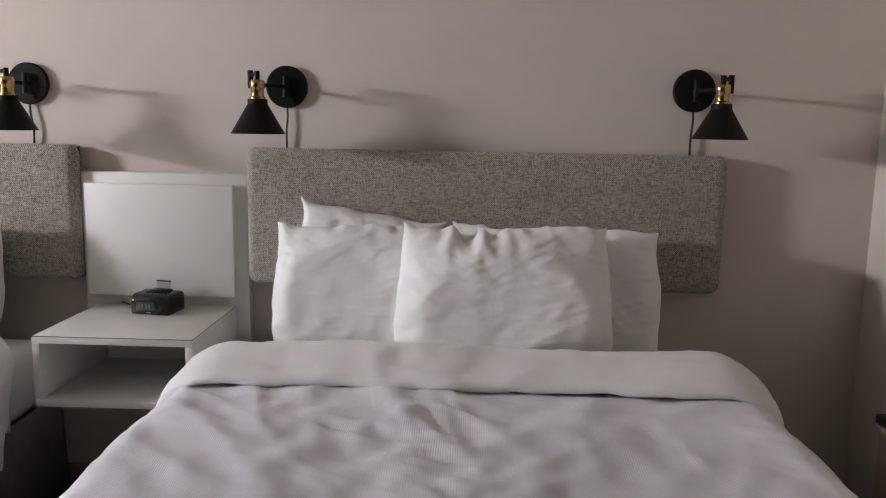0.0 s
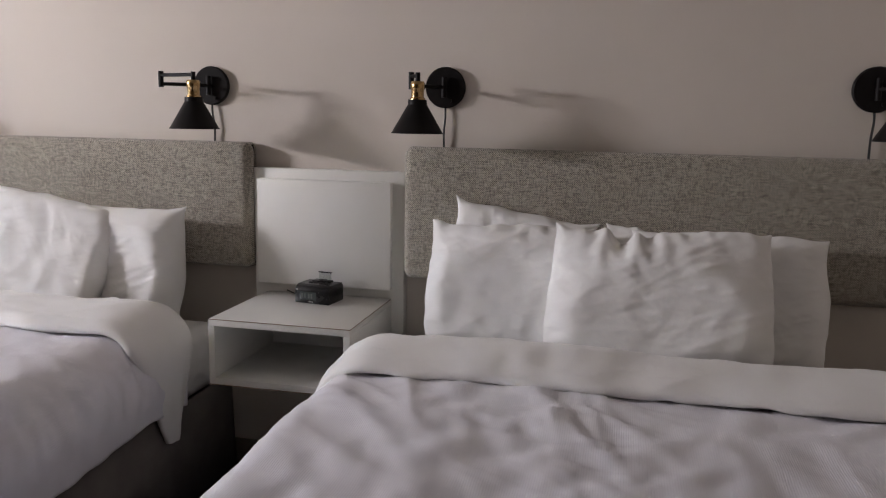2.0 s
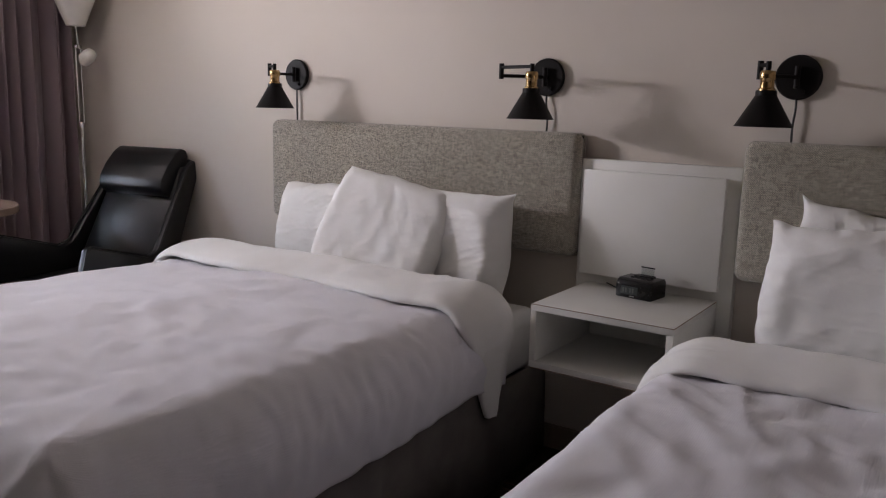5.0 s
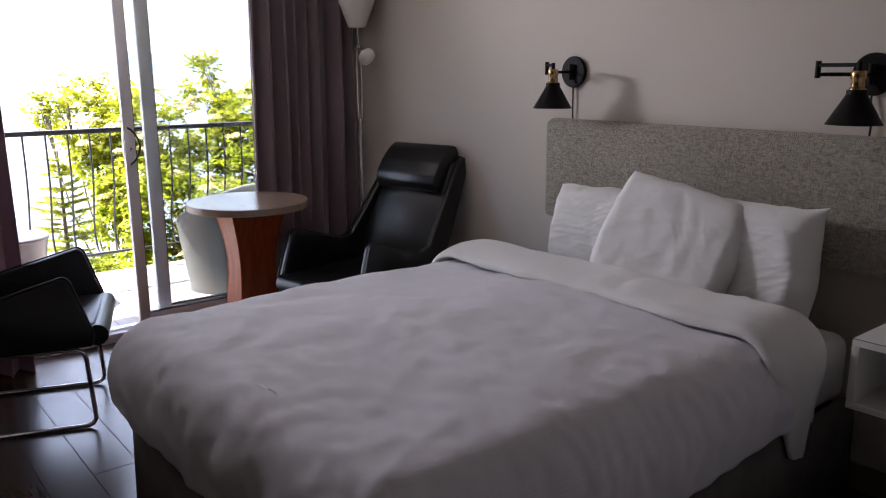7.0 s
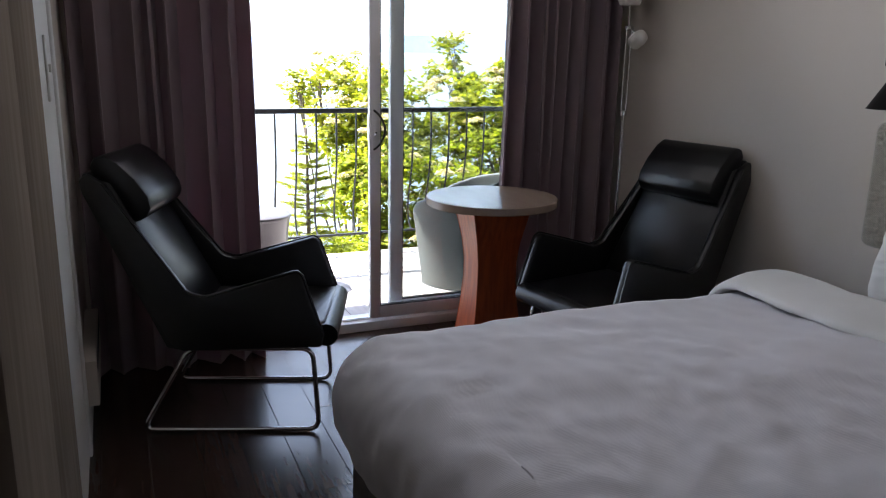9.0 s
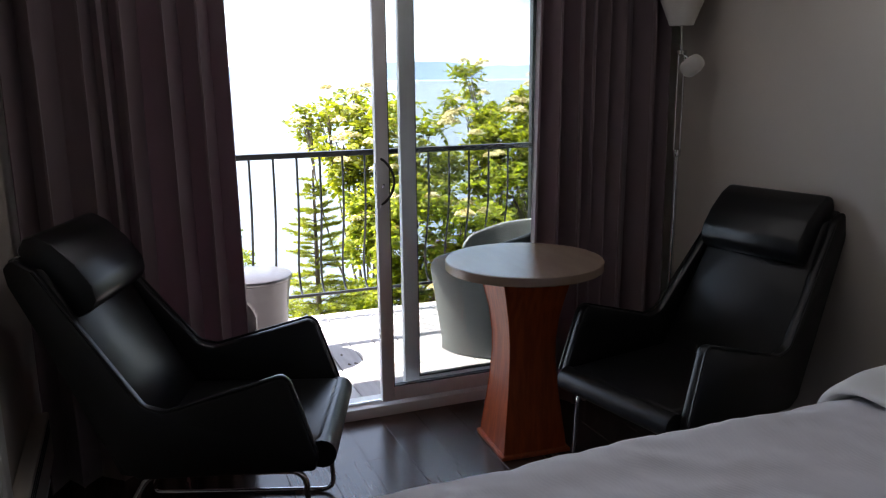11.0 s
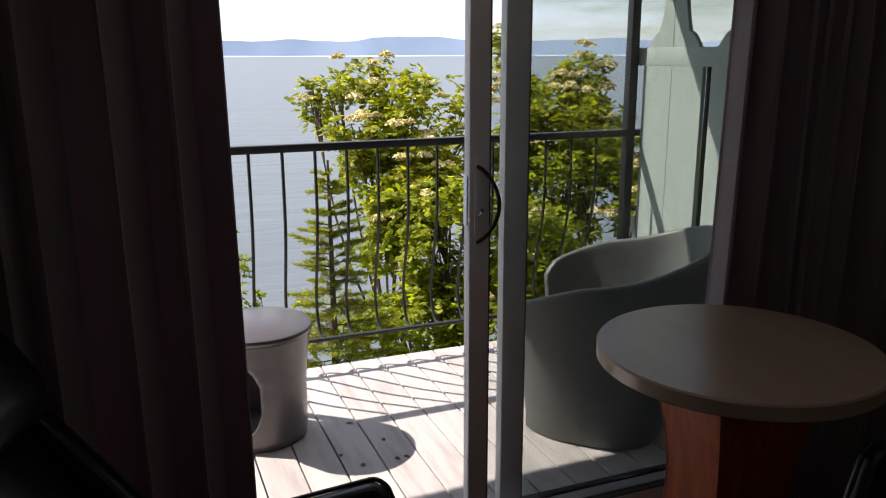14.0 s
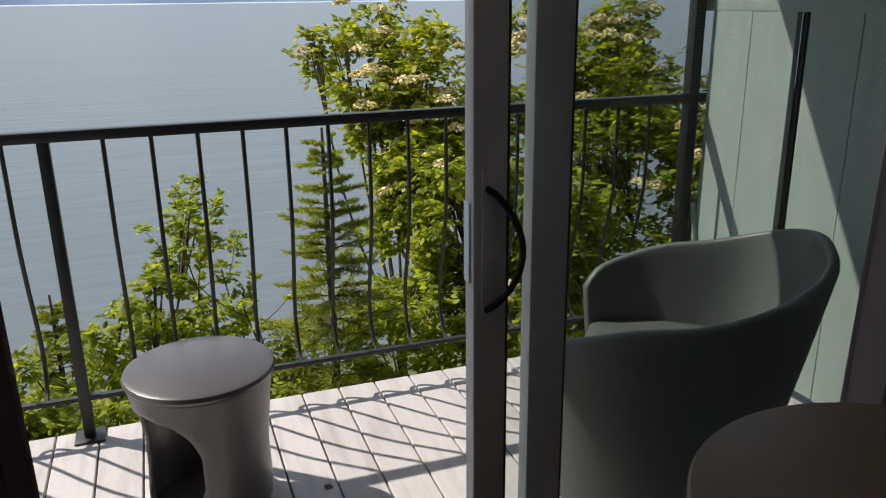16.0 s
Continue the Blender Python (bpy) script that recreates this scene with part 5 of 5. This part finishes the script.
def tub_chair():
    """A moulded one-piece tub chair; its front looks along local -y."""
    c = thing("tub_chair", "pale grey moulded plastic tub armchair on the balcony boards", "garden chair", (-5.585, 2.245, 0), -40)
    bm = bmesh.new()
    n, lev = 60, 18
    outer = []
    # plan of the wall: a horseshoe open at the front
    def ring(t, k):
        a = radians(-52 + (360 - 76) * t)          # runs round the back from one arm's front to the other
        a = radians(-90 + 38 + (360 - 76) * t)
        rx = 0.325 + 0.08 * k
        ry = (0.33 + 0.065 * k) if math.sin(a) < 0 else (0.21 + 0.185 * k ** 0.8)
        x, y = rx * math.copysign(abs(math.cos(a)) ** 0.72, math.cos(a)), ry * math.copysign(abs(math.sin(a)) ** 0.72, math.sin(a))
        return x, y
    def rim(t):
        back = math.sin(math.pi * t)
        return 0.545 + 0.245 * max(0.0, back) ** 1.3 - 0.05 * (1 - min(1.0, min(t, 1 - t) / 0.05)) ** 2
    for j in range(lev + 1):
        k = j / lev
        row = []
        for i in range(n + 1):
            t = i / n
            x, y = ring(t, k)
            row.append(bm.verts.new((x, y, rim(t) * k)))
        outer.append(row)
    for j in range(lev):
        for i in range(n):
            bm.faces.new((outer[j][i], outer[j][i + 1], outer[j + 1][i + 1], outer[j + 1][i]))
    bmesh.ops.recalc_face_normals(bm, faces=bm.faces)
    ob = part("shell", bm, MOULDED_PALE, c)
    sol = ob.modifiers.new("thickness", "SOLIDIFY")
    sol.thickness, sol.offset = 0.035, 0
    bev = ob.modifiers.new("soft_edges", "BEVEL")
    bev.width, bev.segments, bev.limit_method = 0.014, 3, "ANGLE"
    seat = []
    bm = bmesh.new()
    for t in [i / 40 for i in range(41)]:
        x, y = ring(t, 0.5)
        seat.append((x * 0.985, y * 0.985))
    part("seat", slab(seat, "z", (0.335, 0.375), bevel=0.01), MOULDED_PALE, c)
    bm.free()
    fx = ring(0.0, 0.15)[0]
    fy = ring(0.0, 0.15)[1]
    part("front_apron", box(-abs(fx) - 0.01, abs(fx) + 0.01, fy - 0.01, fy + 0.03, 0.0, 0.37, 0.01), MOULDED_PALE, c)


tub_chair()


# ---- trees beyond the balcony ----
def leaf_cluster(bm, centre, way, count, length, spread, rnd, size, droop=0.2):
    """A compound leaf: oval leaflets in two rows along a stalk, each folded along its rib."""
    d = way.normalized()
    side = d.cross(Vector((0, 0, 1)))
    side = side.normalized() if side.length > 0.1 else Vector((1, 0, 0))
    tilt = rnd.uniform(-0.5, 0.5)
    for k in range(count):
        t = (k // 2 + 1) / (count / 2)
        s = 1 if k % 2 else -1
        base = centre + d * length * t - Vector((0, 0, droop * length * t * t))
        rib = (side * s * 0.85 + d * 0.6 + Vector((rnd.uniform(-0.3, 0.3), rnd.uniform(-0.3, 0.3), s * tilt * 0.5 + rnd.uniform(-0.6, 0.25)))).normalized() * size * rnd.uniform(0.8, 1.2)
        across = rib.cross(Vector((rnd.uniform(-0.8, 0.8), rnd.uniform(-0.8, 0.8), 1))).normalized() * size * 0.29
        low = Vector((0, 0, size * 0.08))
        a, tip = bm.verts.new(base), bm.verts.new(base + rib - low)
        for w in (1, -1):
            p = bm.verts.new(base + rib * 0.28 + across * w * 0.95 - low)
            q = bm.verts.new(base + rib * 0.68 + across * w * 0.85 - low)
            bm.faces.new((a, p, q, tip) if w > 0 else (tip, q, p, a))


def limb(bm, p, d, length, r, depth, rnd, tips, kink=0.35, split=(2, 4), shrink=0.68, up=0.12):
    pts, q, w = [p], p.copy(), d.normalized()
    for k in range(5):
        w = (w + Vector((rnd.uniform(-1, 1), rnd.uniform(-1, 1), rnd.uniform(-0.6, 0.8))) * kink * 0.35 + Vector((0, 0, up * 0.3))).normalized()
        q = q + w * length / 5
        pts.append(q.copy())
        if depth <= 1:
            tips.append((q.copy(), w.copy()))
    tapered(bm, pts, r, r * 0.55)
    if depth > 0:
        for _ in range(rnd.randint(*split)):
            k = rnd.randint(2, 5)
            nd = (w + Vector((rnd.uniform(-1, 1), rnd.uniform(-1, 1), rnd.uniform(-0.35, 0.7))) * 0.95).normalized()
            limb(bm, pts[k], nd, length * shrink * rnd.uniform(0.75, 1.15), r * 0.55, depth - 1, rnd, tips, kink, split, shrink, up)


def tapered(bm, pts, r0, r1, steps=5):
    n = len(pts)
    rings = []
    for i, p in enumerate(pts):
        d = (pts[min(i + 1, n - 1)] - pts[max(i - 1, 0)]).normalized()
        side = d.cross(Vector((0.3, 0.8, 0.1))).normalized()
        up = side.cross(d)
        r = r0 + (r1 - r0) * i / (n - 1)
        rings.append([bm.verts.new(p + r * (math.cos(6.2832 * k / steps) * side + math.sin(6.2832 * k / steps) * up)) for k in range(steps)])
    for a, b in zip(rings, rings[1:]):
        for k in range(steps):
            bm.faces.new((a[k], a[(k + 1) % steps], b[(k + 1) % steps], b[k]))


def blossom(bm, at, size, rnd):
    """A domed cream flower head of many tiny petals."""
    for _ in range(110):
        a, r = rnd.uniform(0, 6.2832), size * math.sqrt(rnd.random())
        c = at + Vector((r * math.cos(a), r * math.sin(a), size * 0.7 * (1 - (r / size) ** 2) * rnd.uniform(0.6, 1.0)))
        s = size * rnd.uniform(0.13, 0.22)
        e = Vector((rnd.uniform(-1, 1), rnd.uniform(-1, 1), rnd.uniform(-0.8, 0.8))).normalized() * s
        g = e.cross(Vector((rnd.uniform(-0.8, 0.8), rnd.uniform(-0.8, 0.8), 1))).normalized() * s
        bm.faces.new([bm.verts.new(p) for p in (c - e, c - g, c + e, c + g)])


def broadleaf(base, lobes, seed, leaf_mat, label, density=260, leaflets=7, leaf_len=0.115, leaflet=0.060, flowers=0):
    """A tree from its trunk's foot and the clumps of its crown, (x, y, z, radius), all in world metres."""
    rnd = random.Random(seed)
    base = Vector(base)
    t = thing("tree", label, "tree", base)
    wood, leaves, fl = bmesh.new(), bmesh.new(), bmesh.new()
    low = min(z for _, _, z, _ in lobes)
    fork = Vector((0, 0, (low - base.z) * 0.55))
    tapered(wood, [Vector((0, 0, -0.1)), fork * 0.5 + Vector((0.04, -0.03, 0)), fork], 0.06, 0.045, 7)
    flowering = []
    for x, y, z, r in lobes:
        c = Vector((x, y, z)) - base
        bow = Vector((rnd.uniform(-0.2, 0.2), rnd.uniform(-0.2, 0.2), -0.15))
        path = [fork * (1 - s) ** 2 + (fork.lerp(c, 0.5) + bow + Vector((0, 0, -0.2))) * 2 * s * (1 - s) + c * s * s for s in (0, 0.2, 0.4, 0.6, 0.8, 1.0)]
        tapered(wood, path, 0.015, 0.006)
        hubs = []
        for _ in range(max(5, int(26 * r))):
            d = Vector((rnd.gauss(0, 1), rnd.gauss(0, 1), rnd.gauss(0, 0.9))).normalized()
            q = c + d * r * rnd.uniform(0.6, 1.05)
            tapered(wood, [path[4], path[5].lerp(q, 0.5) + Vector((0, 0, 0.03)), q], 0.008, 0.003, 4)
            hubs.append((q, d))
        for _ in range(int(density * (r / 0.4) ** 2)):
            q, d = rnd.choice(hubs)
            p = q + Vector((rnd.gauss(0, 1), rnd.gauss(0, 1), rnd.gauss(0, 0.8))) * r * 0.24
            w = (d * 0.7 + Vector((rnd.gauss(0, 0.8), rnd.gauss(0, 0.8), rnd.gauss(0, 0.7)))).normalized()
            leaf_cluster(leaves, p, w, leaflets, leaf_len * rnd.uniform(0.65, 1.2), 0.1, rnd, leaflet * rnd.uniform(0.8, 1.25))
        for _ in range(9):
            d = Vector((rnd.uniform(0.25, 1.0), rnd.uniform(-0.8, 0.8), rnd.uniform(-0.1, 0.9))).normalized()
            flowering.append((c + d * r * 1.12, d))
    for q, d in rnd.sample(flowering, min(flowers, len(flowering))):
        at = q + d * 0.05
        for _ in range(rnd.randint(1, 3)):
            blossom(fl, at + Vector((rnd.uniform(-0.07, 0.07), rnd.uniform(-0.09, 0.09), rnd.uniform(0.0, 0.04))), rnd.uniform(0.050, 0.078), rnd)
    part("trunk", wood, BARK, t)
    part("crown", leaves, leaf_mat, t, smooth=False)
    if flowers:
        part("blossoms", fl, BLOSSOM, t, "cream-coloured flat flower heads", smooth=False)
    else:
        fl.free()
    return t


def sapling(base, height, seed, label, lean, leafy_mat, count, depth=2):
    """A thin bare-limbed young tree with few leaves."""
    rnd = random.Random(seed)
    t = thing("sapling", label, "tree", base)
    wood, leaves, tips = bmesh.new(), bmesh.new(), []
    for _ in range(3):
        limb(wood, Vector((rnd.uniform(-0.1, 0.1), rnd.uniform(-0.15, 0.15), -0.1)), Vector((lean[0] + rnd.uniform(-0.2, 0.2), lean[1] + rnd.uniform(-0.25, 0.25), 1)), height * rnd.uniform(0.6, 0.75), 0.014, depth, rnd, tips, 0.25, (1, 3), 0.55)
    for _ in range(count):
        p, w = rnd.choice(tips)
        leaf_cluster(leaves, p, (w + Vector((rnd.gauss(0, 0.8), rnd.gauss(0, 0.8), rnd.gauss(0, 0.4)))).normalized(), 6, 0.08, 0.1, rnd, 0.045)
    part("trunk", wood, BARK, t)
    part("crown", leaves, leafy_mat, t, smooth=False)


def spruce(at, height, radius, seed, label):
    rnd = random.Random(seed)
    t = thing("spruce_tree", label, "tree", at)
    wood, green = bmesh.new(), bmesh.new()
    tapered(wood, [Vector((0, 0, -0.1)), Vector((0.02, 0, height * 0.5)), Vector((0, 0, height))], 0.05, 0.008, 7)
    whorls = int(height / 0.11)
    for n in range(whorls * 7):
        z = min(height - 0.02, 0.25 + (height - 0.27) * ((n // 7) + rnd.uniform(-0.55, 0.55)) / whorls)
        k = 1 - z / height
        a = 0.9 * (n % 7) + 0.37 * (n // 7) + rnd.uniform(-0.3, 0.3)
        ln_ = (radius * k ** 0.85 + 0.04) * rnd.choice((0.45, 0.7, 0.9, 1.0, 1.15))
        d = Vector((math.cos(a), math.sin(a), 0))
        rise = rnd.uniform(0.10, 0.52)
        pts = [Vector((0, 0, z)) + d * ln_ * s + Vector((0, 0, ln_ * (rise * s - 0.42 * s * s + 0.26 * s ** 3))) for s in (0, 0.33, 0.66, 1)]
        tapered(wood, pts, 0.005, 0.0015, 4)
        out = Vector((-d.y, d.x, 0))
        for s in [i / 9 for i in range(2, 10)]:
            f = min(2, int(s * 3))
            p = pts[f].lerp(pts[f + 1], s * 3 - f)
            for sg in (-1, 0, 1):
                tw = (d * (0.9 if sg else 1.4) + sg * out + Vector((0, 0, rnd.uniform(-0.1, 0.12)))).normalized()
                tl = (0.42 * ln_ * (1.08 - s) + 0.03) * rnd.uniform(0.75, 1.1)
                m = max(4, int(tl / 0.011))
                for q in range(m):
                    b = p + tw * tl * q / m
                    for sn in (-1, 1):
                        nd = (tw * 0.8 + sn * out.lerp(d, 0.3) * 0.8 + Vector((0, 0, rnd.uniform(-0.3, 0.7)))).normalized() * 0.034
                        o = tw * 0.006
                        green.faces.new([green.verts.new(v) for v in (b - o, b + nd, b + o)])
    part("trunk", wood, BARK, t)
    part("needles", green, NEEDLE, t, smooth=False)


ROWAN = "leafy rowan with cream flower heads beyond the railing"
broadleaf((-9.4, 2.5, -2.6), [(-10.0, 2.74, 1.15, 0.26), (-10.1, 2.62, 1.34, 0.12), (-9.6, 2.50, 0.62, 0.30), (-9.2, 2.72, 0.58, 0.34), (-9.1, 2.65, 0.35, 0.28), (-10.0, 2.28, 1.10, 0.26), (-10.0, 2.06, 1.06, 0.14), (-9.6, 2.34, 0.86, 0.24), (-9.5, 2.78, 0.86, 0.38), (-9.5, 3.18, 0.74, 0.36),
                              (-9.3, 2.66, 0.52, 0.30), (-9.0, 2.62, 0.20, 0.34), (-9.0, 2.90, 0.30, 0.42)], 5, LEAF, ROWAN, flowers=26)
broadleaf((-9.6, 4.3, -2.6), [(-9.7, 4.55, 1.24, 0.18), (-10.5, 4.16, 1.45, 0.20), (-9.3, 4.45, 0.62, 0.34), (-9.2, 3.95, 0.70, 0.30), (-9.9, 4.75, 1.28, 0.20), (-10.4, 4.12, 1.20, 0.26), (-9.8, 4.48, 1.02, 0.26), (-9.6, 4.30, 0.84, 0.34), (-9.6, 4.83, 0.60, 0.40), (-9.7, 3.78, 1.02, 0.24), (-9.4, 3.75, 0.62, 0.36),
                              (-9.0, 4.20, 0.35, 0.45), (-9.2, 5.30, 0.40, 0.45)], 11, LEAF, ROWAN, flowers=26)
broadleaf((-8.3, 2.7, -2.5), [(-8.5, 2.62, 0.40, 0.28), (-8.3, 2.66, -0.05, 0.34), (-8.2, 3.05, 0.02, 0.40), (-8.1, 2.50, -0.48, 0.34), (-8.0, 2.85, -0.48, 0.40), (-8.3, 2.05, -0.80, 0.30), (-8.7, 2.46, -0.12, 0.28), (-8.9, 2.48, 0.28, 0.22), (-8.6, 2.32, -0.62, 0.28)], 17, LEAF_PALE,
          "bushy young rowan close to the balcony", flowers=8)
broadleaf((-8.3, 4.0, -2.5), [(-8.6, 3.92, 0.36, 0.42), (-8.4, 3.50, 0.16, 0.40), (-8.3, 4.50, 0.10, 0.45), (-8.1, 3.45, -0.40, 0.42), (-8.1, 4.15, -0.45, 0.45), (-8.2, 5.20, 0.20, 0.50)], 23, LEAF_PALE,
          "broad bushy rowan close to the balcony", flowers=10)
broadleaf((-8.4, 0.5, -2.5), [(-8.7, 0.42, -0.48, 0.24), (-8.4, 0.88, -0.50, 0.24), (-8.4, 0.10, -0.75, 0.30), (-8.3, 1.20, -0.55, 0.30), (-8.1, 0.45, -0.95, 0.34), (-8.5, 0.70, -0.25, 0.18), (-8.9, 0.95, 0.05, 0.14), (-8.0, 1.10, -0.95, 0.36)], 31, LEAF_PALE,
          "low leafy shrub below the balcony", density=420, leaflets=6, leaf_len=0.09, leaflet=0.052)
broadleaf((-8.0, -0.6, -2.5), [(-8.2, -0.60, -0.70, 0.36), (-7.9, -0.15, -1.05, 0.36), (-7.7, 0.60, -1.15, 0.36), (-8.3, -1.3, -0.6, 0.45)], 37, LEAF_PALE,
          "low leafy shrub below the balcony", density=400, leaflets=6, leaf_len=0.09, leaflet=0.05)
sapling((-9.0, 1.10, -2.1), 2.1, 66, "thin sapling with sparse leaves and bare twigs", (0.0, -0.10), LEAF_PALE, 420)
sapling((-8.8, 1.45, -1.9), 1.9, 33, "thin bare sapling beside the spruce", (0.0, -0.12), LEAF_PALE, 45)
sapling((-9.2, -0.10, -2.2), 1.4, 35, "thin sapling with sparse leaves and bare twigs", (0.0, 0.02), LEAF_PALE, 260)
sapling((-8.7, 0.35, -2.0), 1.6, 51, "thin sapling with sparse leaves and bare twigs", (0.0, -0.25), LEAF_PALE, 320)
spruce((-8.0, 1.67, -2.4), 3.2, 0.80, 41, "young spruce with layered branches beyond the railing")
spruce((-9.6, -0.02, -2.6), 2.1, 0.6, 43, "small spruce below the balcony")


# ---- ground, sea and far shore ----
def land():
    bm = bmesh.new()
    nx, ny = 46, 60
    rows = []
    for i in range(nx + 1):
        x = 30 - 78 * i / nx
        row = []
        for j in range(ny + 1):
            y = -70 + 140 * j / ny
            z = -2.55 if x > -9.5 else -2.55 - (-9.5 - x) * 0.42
            z += 0.25 * ripple(x * 0.4, y * 0.4) + 0.8 * ripple(x * 0.07, y * 0.07)
            row.append(bm.verts.new((x, y, min(z, -1.6))))
        rows.append(row)
    for i in range(nx):
        for j in range(ny):
            bm.faces.new((rows[i][j], rows[i][j + 1], rows[i + 1][j + 1], rows[i + 1][j]))
    bmesh.ops.recalc_face_normals(bm, faces=bm.faces)
    return bm


structure("ground", land(), GROUND, "rough grassy bank falling to the sea", "ground", smooth=True)
structure("water", box(-4600, -14, -4600, 4600, -9.6, -9.0), SEA, "calm grey-blue sea with fine ripples", "sea")


def hills():
    bm = bmesh.new()
    lo, hi, bk = [], [], []
    n = 240
    for k in range(n + 1):
        a = radians(-70 + 140 * k / n)
        r = 4350
        x, y = -r * math.cos(a), r * math.sin(a)
        s = k / n * 26
        h = 34 + 26 * noise.noise(Vector((s * 0.45, 3.1, 0))) + 14 * noise.noise(Vector((s * 1.3, 7.7, 0))) + 5 * noise.noise(Vector((s * 4.1, 1.2, 0)))
        h = max(30, h * 2.0)
        lo.append(bm.verts.new((x, y, -9.2)))
        hi.append(bm.verts.new((x * 1.012, y * 1.012, h)))
        bk.append(bm.verts.new((x * 1.04, y * 1.04, -9.2)))
    for k in range(n):
        bm.faces.new((lo[k], lo[k + 1], hi[k + 1], hi[k]))
        bm.faces.new((hi[k], hi[k + 1], bk[k + 1], bk[k]))
    bmesh.ops.recalc_face_normals(bm, faces=bm.faces)
    return bm


# no air in between: the hills' haze is only their colour
structure("backdrop", hills(), HILL, "distant hills across the water, blue haze put into their colour", "hills", smooth=True)


def shore():
    """A thin pale strip of beach at the foot of the far hills."""
    bm = bmesh.new()
    lo, hi = [], []
    for k in range(161):
        a = radians(-70 + 140 * k / 160)
        x, y = -4330 * math.cos(a), 4330 * math.sin(a)
        lo.append(bm.verts.new((x, y, -9.2)))
        hi.append(bm.verts.new((x * 1.004, y * 1.004, -3.5 + 2.5 * ripple(k * 0.21, 4.0))))
    for k in range(160):
        bm.faces.new((lo[k], hi[k], hi[k + 1], lo[k + 1]))
    return bm


structure("far_shore", shore(), SHORE, "thin pale beach strip along the far shore", "shore", smooth=True)


# ---- floor planks and balcony boards ----
def planks():
    rnd = random.Random(6)
    width, length = 0.166, 1.215
    me = None
    y, row = REAR - 0.1, 0
    bm = box(0.0008, length - 0.0008, 0.0007, width - 0.0007, -0.0095, 0.0, 0.0012, 1)
    first = mesh_object("plank", bm, PLANK, False)
    me = first.data
    bpy.data.objects.remove(first)
    while y < NORTH:
        x = WEST - rnd.uniform(0.05, length - 0.1)
        while x < EAST:
            x0, x1 = max(x, WEST + 0.0), min(x + length, EAST)
            ob = new("plank", me)
            ob.location, ob.scale = (x0, y, 0.0), ((x1 - x0) / length, 1, 1)
            ob.parent = floor
            x += length
        y += width


planks()


def boards():
    d = structure("deck", box(EDGEX + 0.01, WEST - 0.201, -2.38, 5.18, -0.036, -0.030), GASKET, "weathered white-painted timber balcony boards", "deck")
    bm = box(EDGEX, WEST - 0.102, 0.003, 0.142, -0.030, 0.0, 0.003, 1)
    first = mesh_object("board", bm, DECK, False)
    me = first.data
    bpy.data.objects.remove(first)
    y = -2.38
    while y < 5.1:
        ob = new("board", me)
        ob.location = (0, y, 0)
        ob.parent = d
        y += 0.145


boards()


def fallen_leaves():
    """A few dry petals and leaves on the boards."""
    rnd = random.Random(12)
    first = None
    for k in range(6):
        bm = bmesh.new()
        n = 7
        r = rnd.uniform(0.007, 0.012)
        c = bm.verts.new((0, 0, 0.004))
        ring = [bm.verts.new((r * 1.5 * math.cos(6.2832 * i / n), r * math.sin(6.2832 * i / n), 0.001 + 0.004 * rnd.random())) for i in range(n)]
        for i in range(n):
            bm.faces.new((c, ring[i], ring[(i + 1) % n]))
        ob = mesh_object("fallen_leaf", bm, BARK)
        ob.matrix_world = pose(rnd.uniform(-5.95, -5.35), rnd.uniform(1.0, 1.5), 0.0, 0, 0, rnd.uniform(0, 360))
        tagged(ob, "small dry brown leaf lying on the balcony boards", "leaf", "fallen leaves")


fallen_leaves()
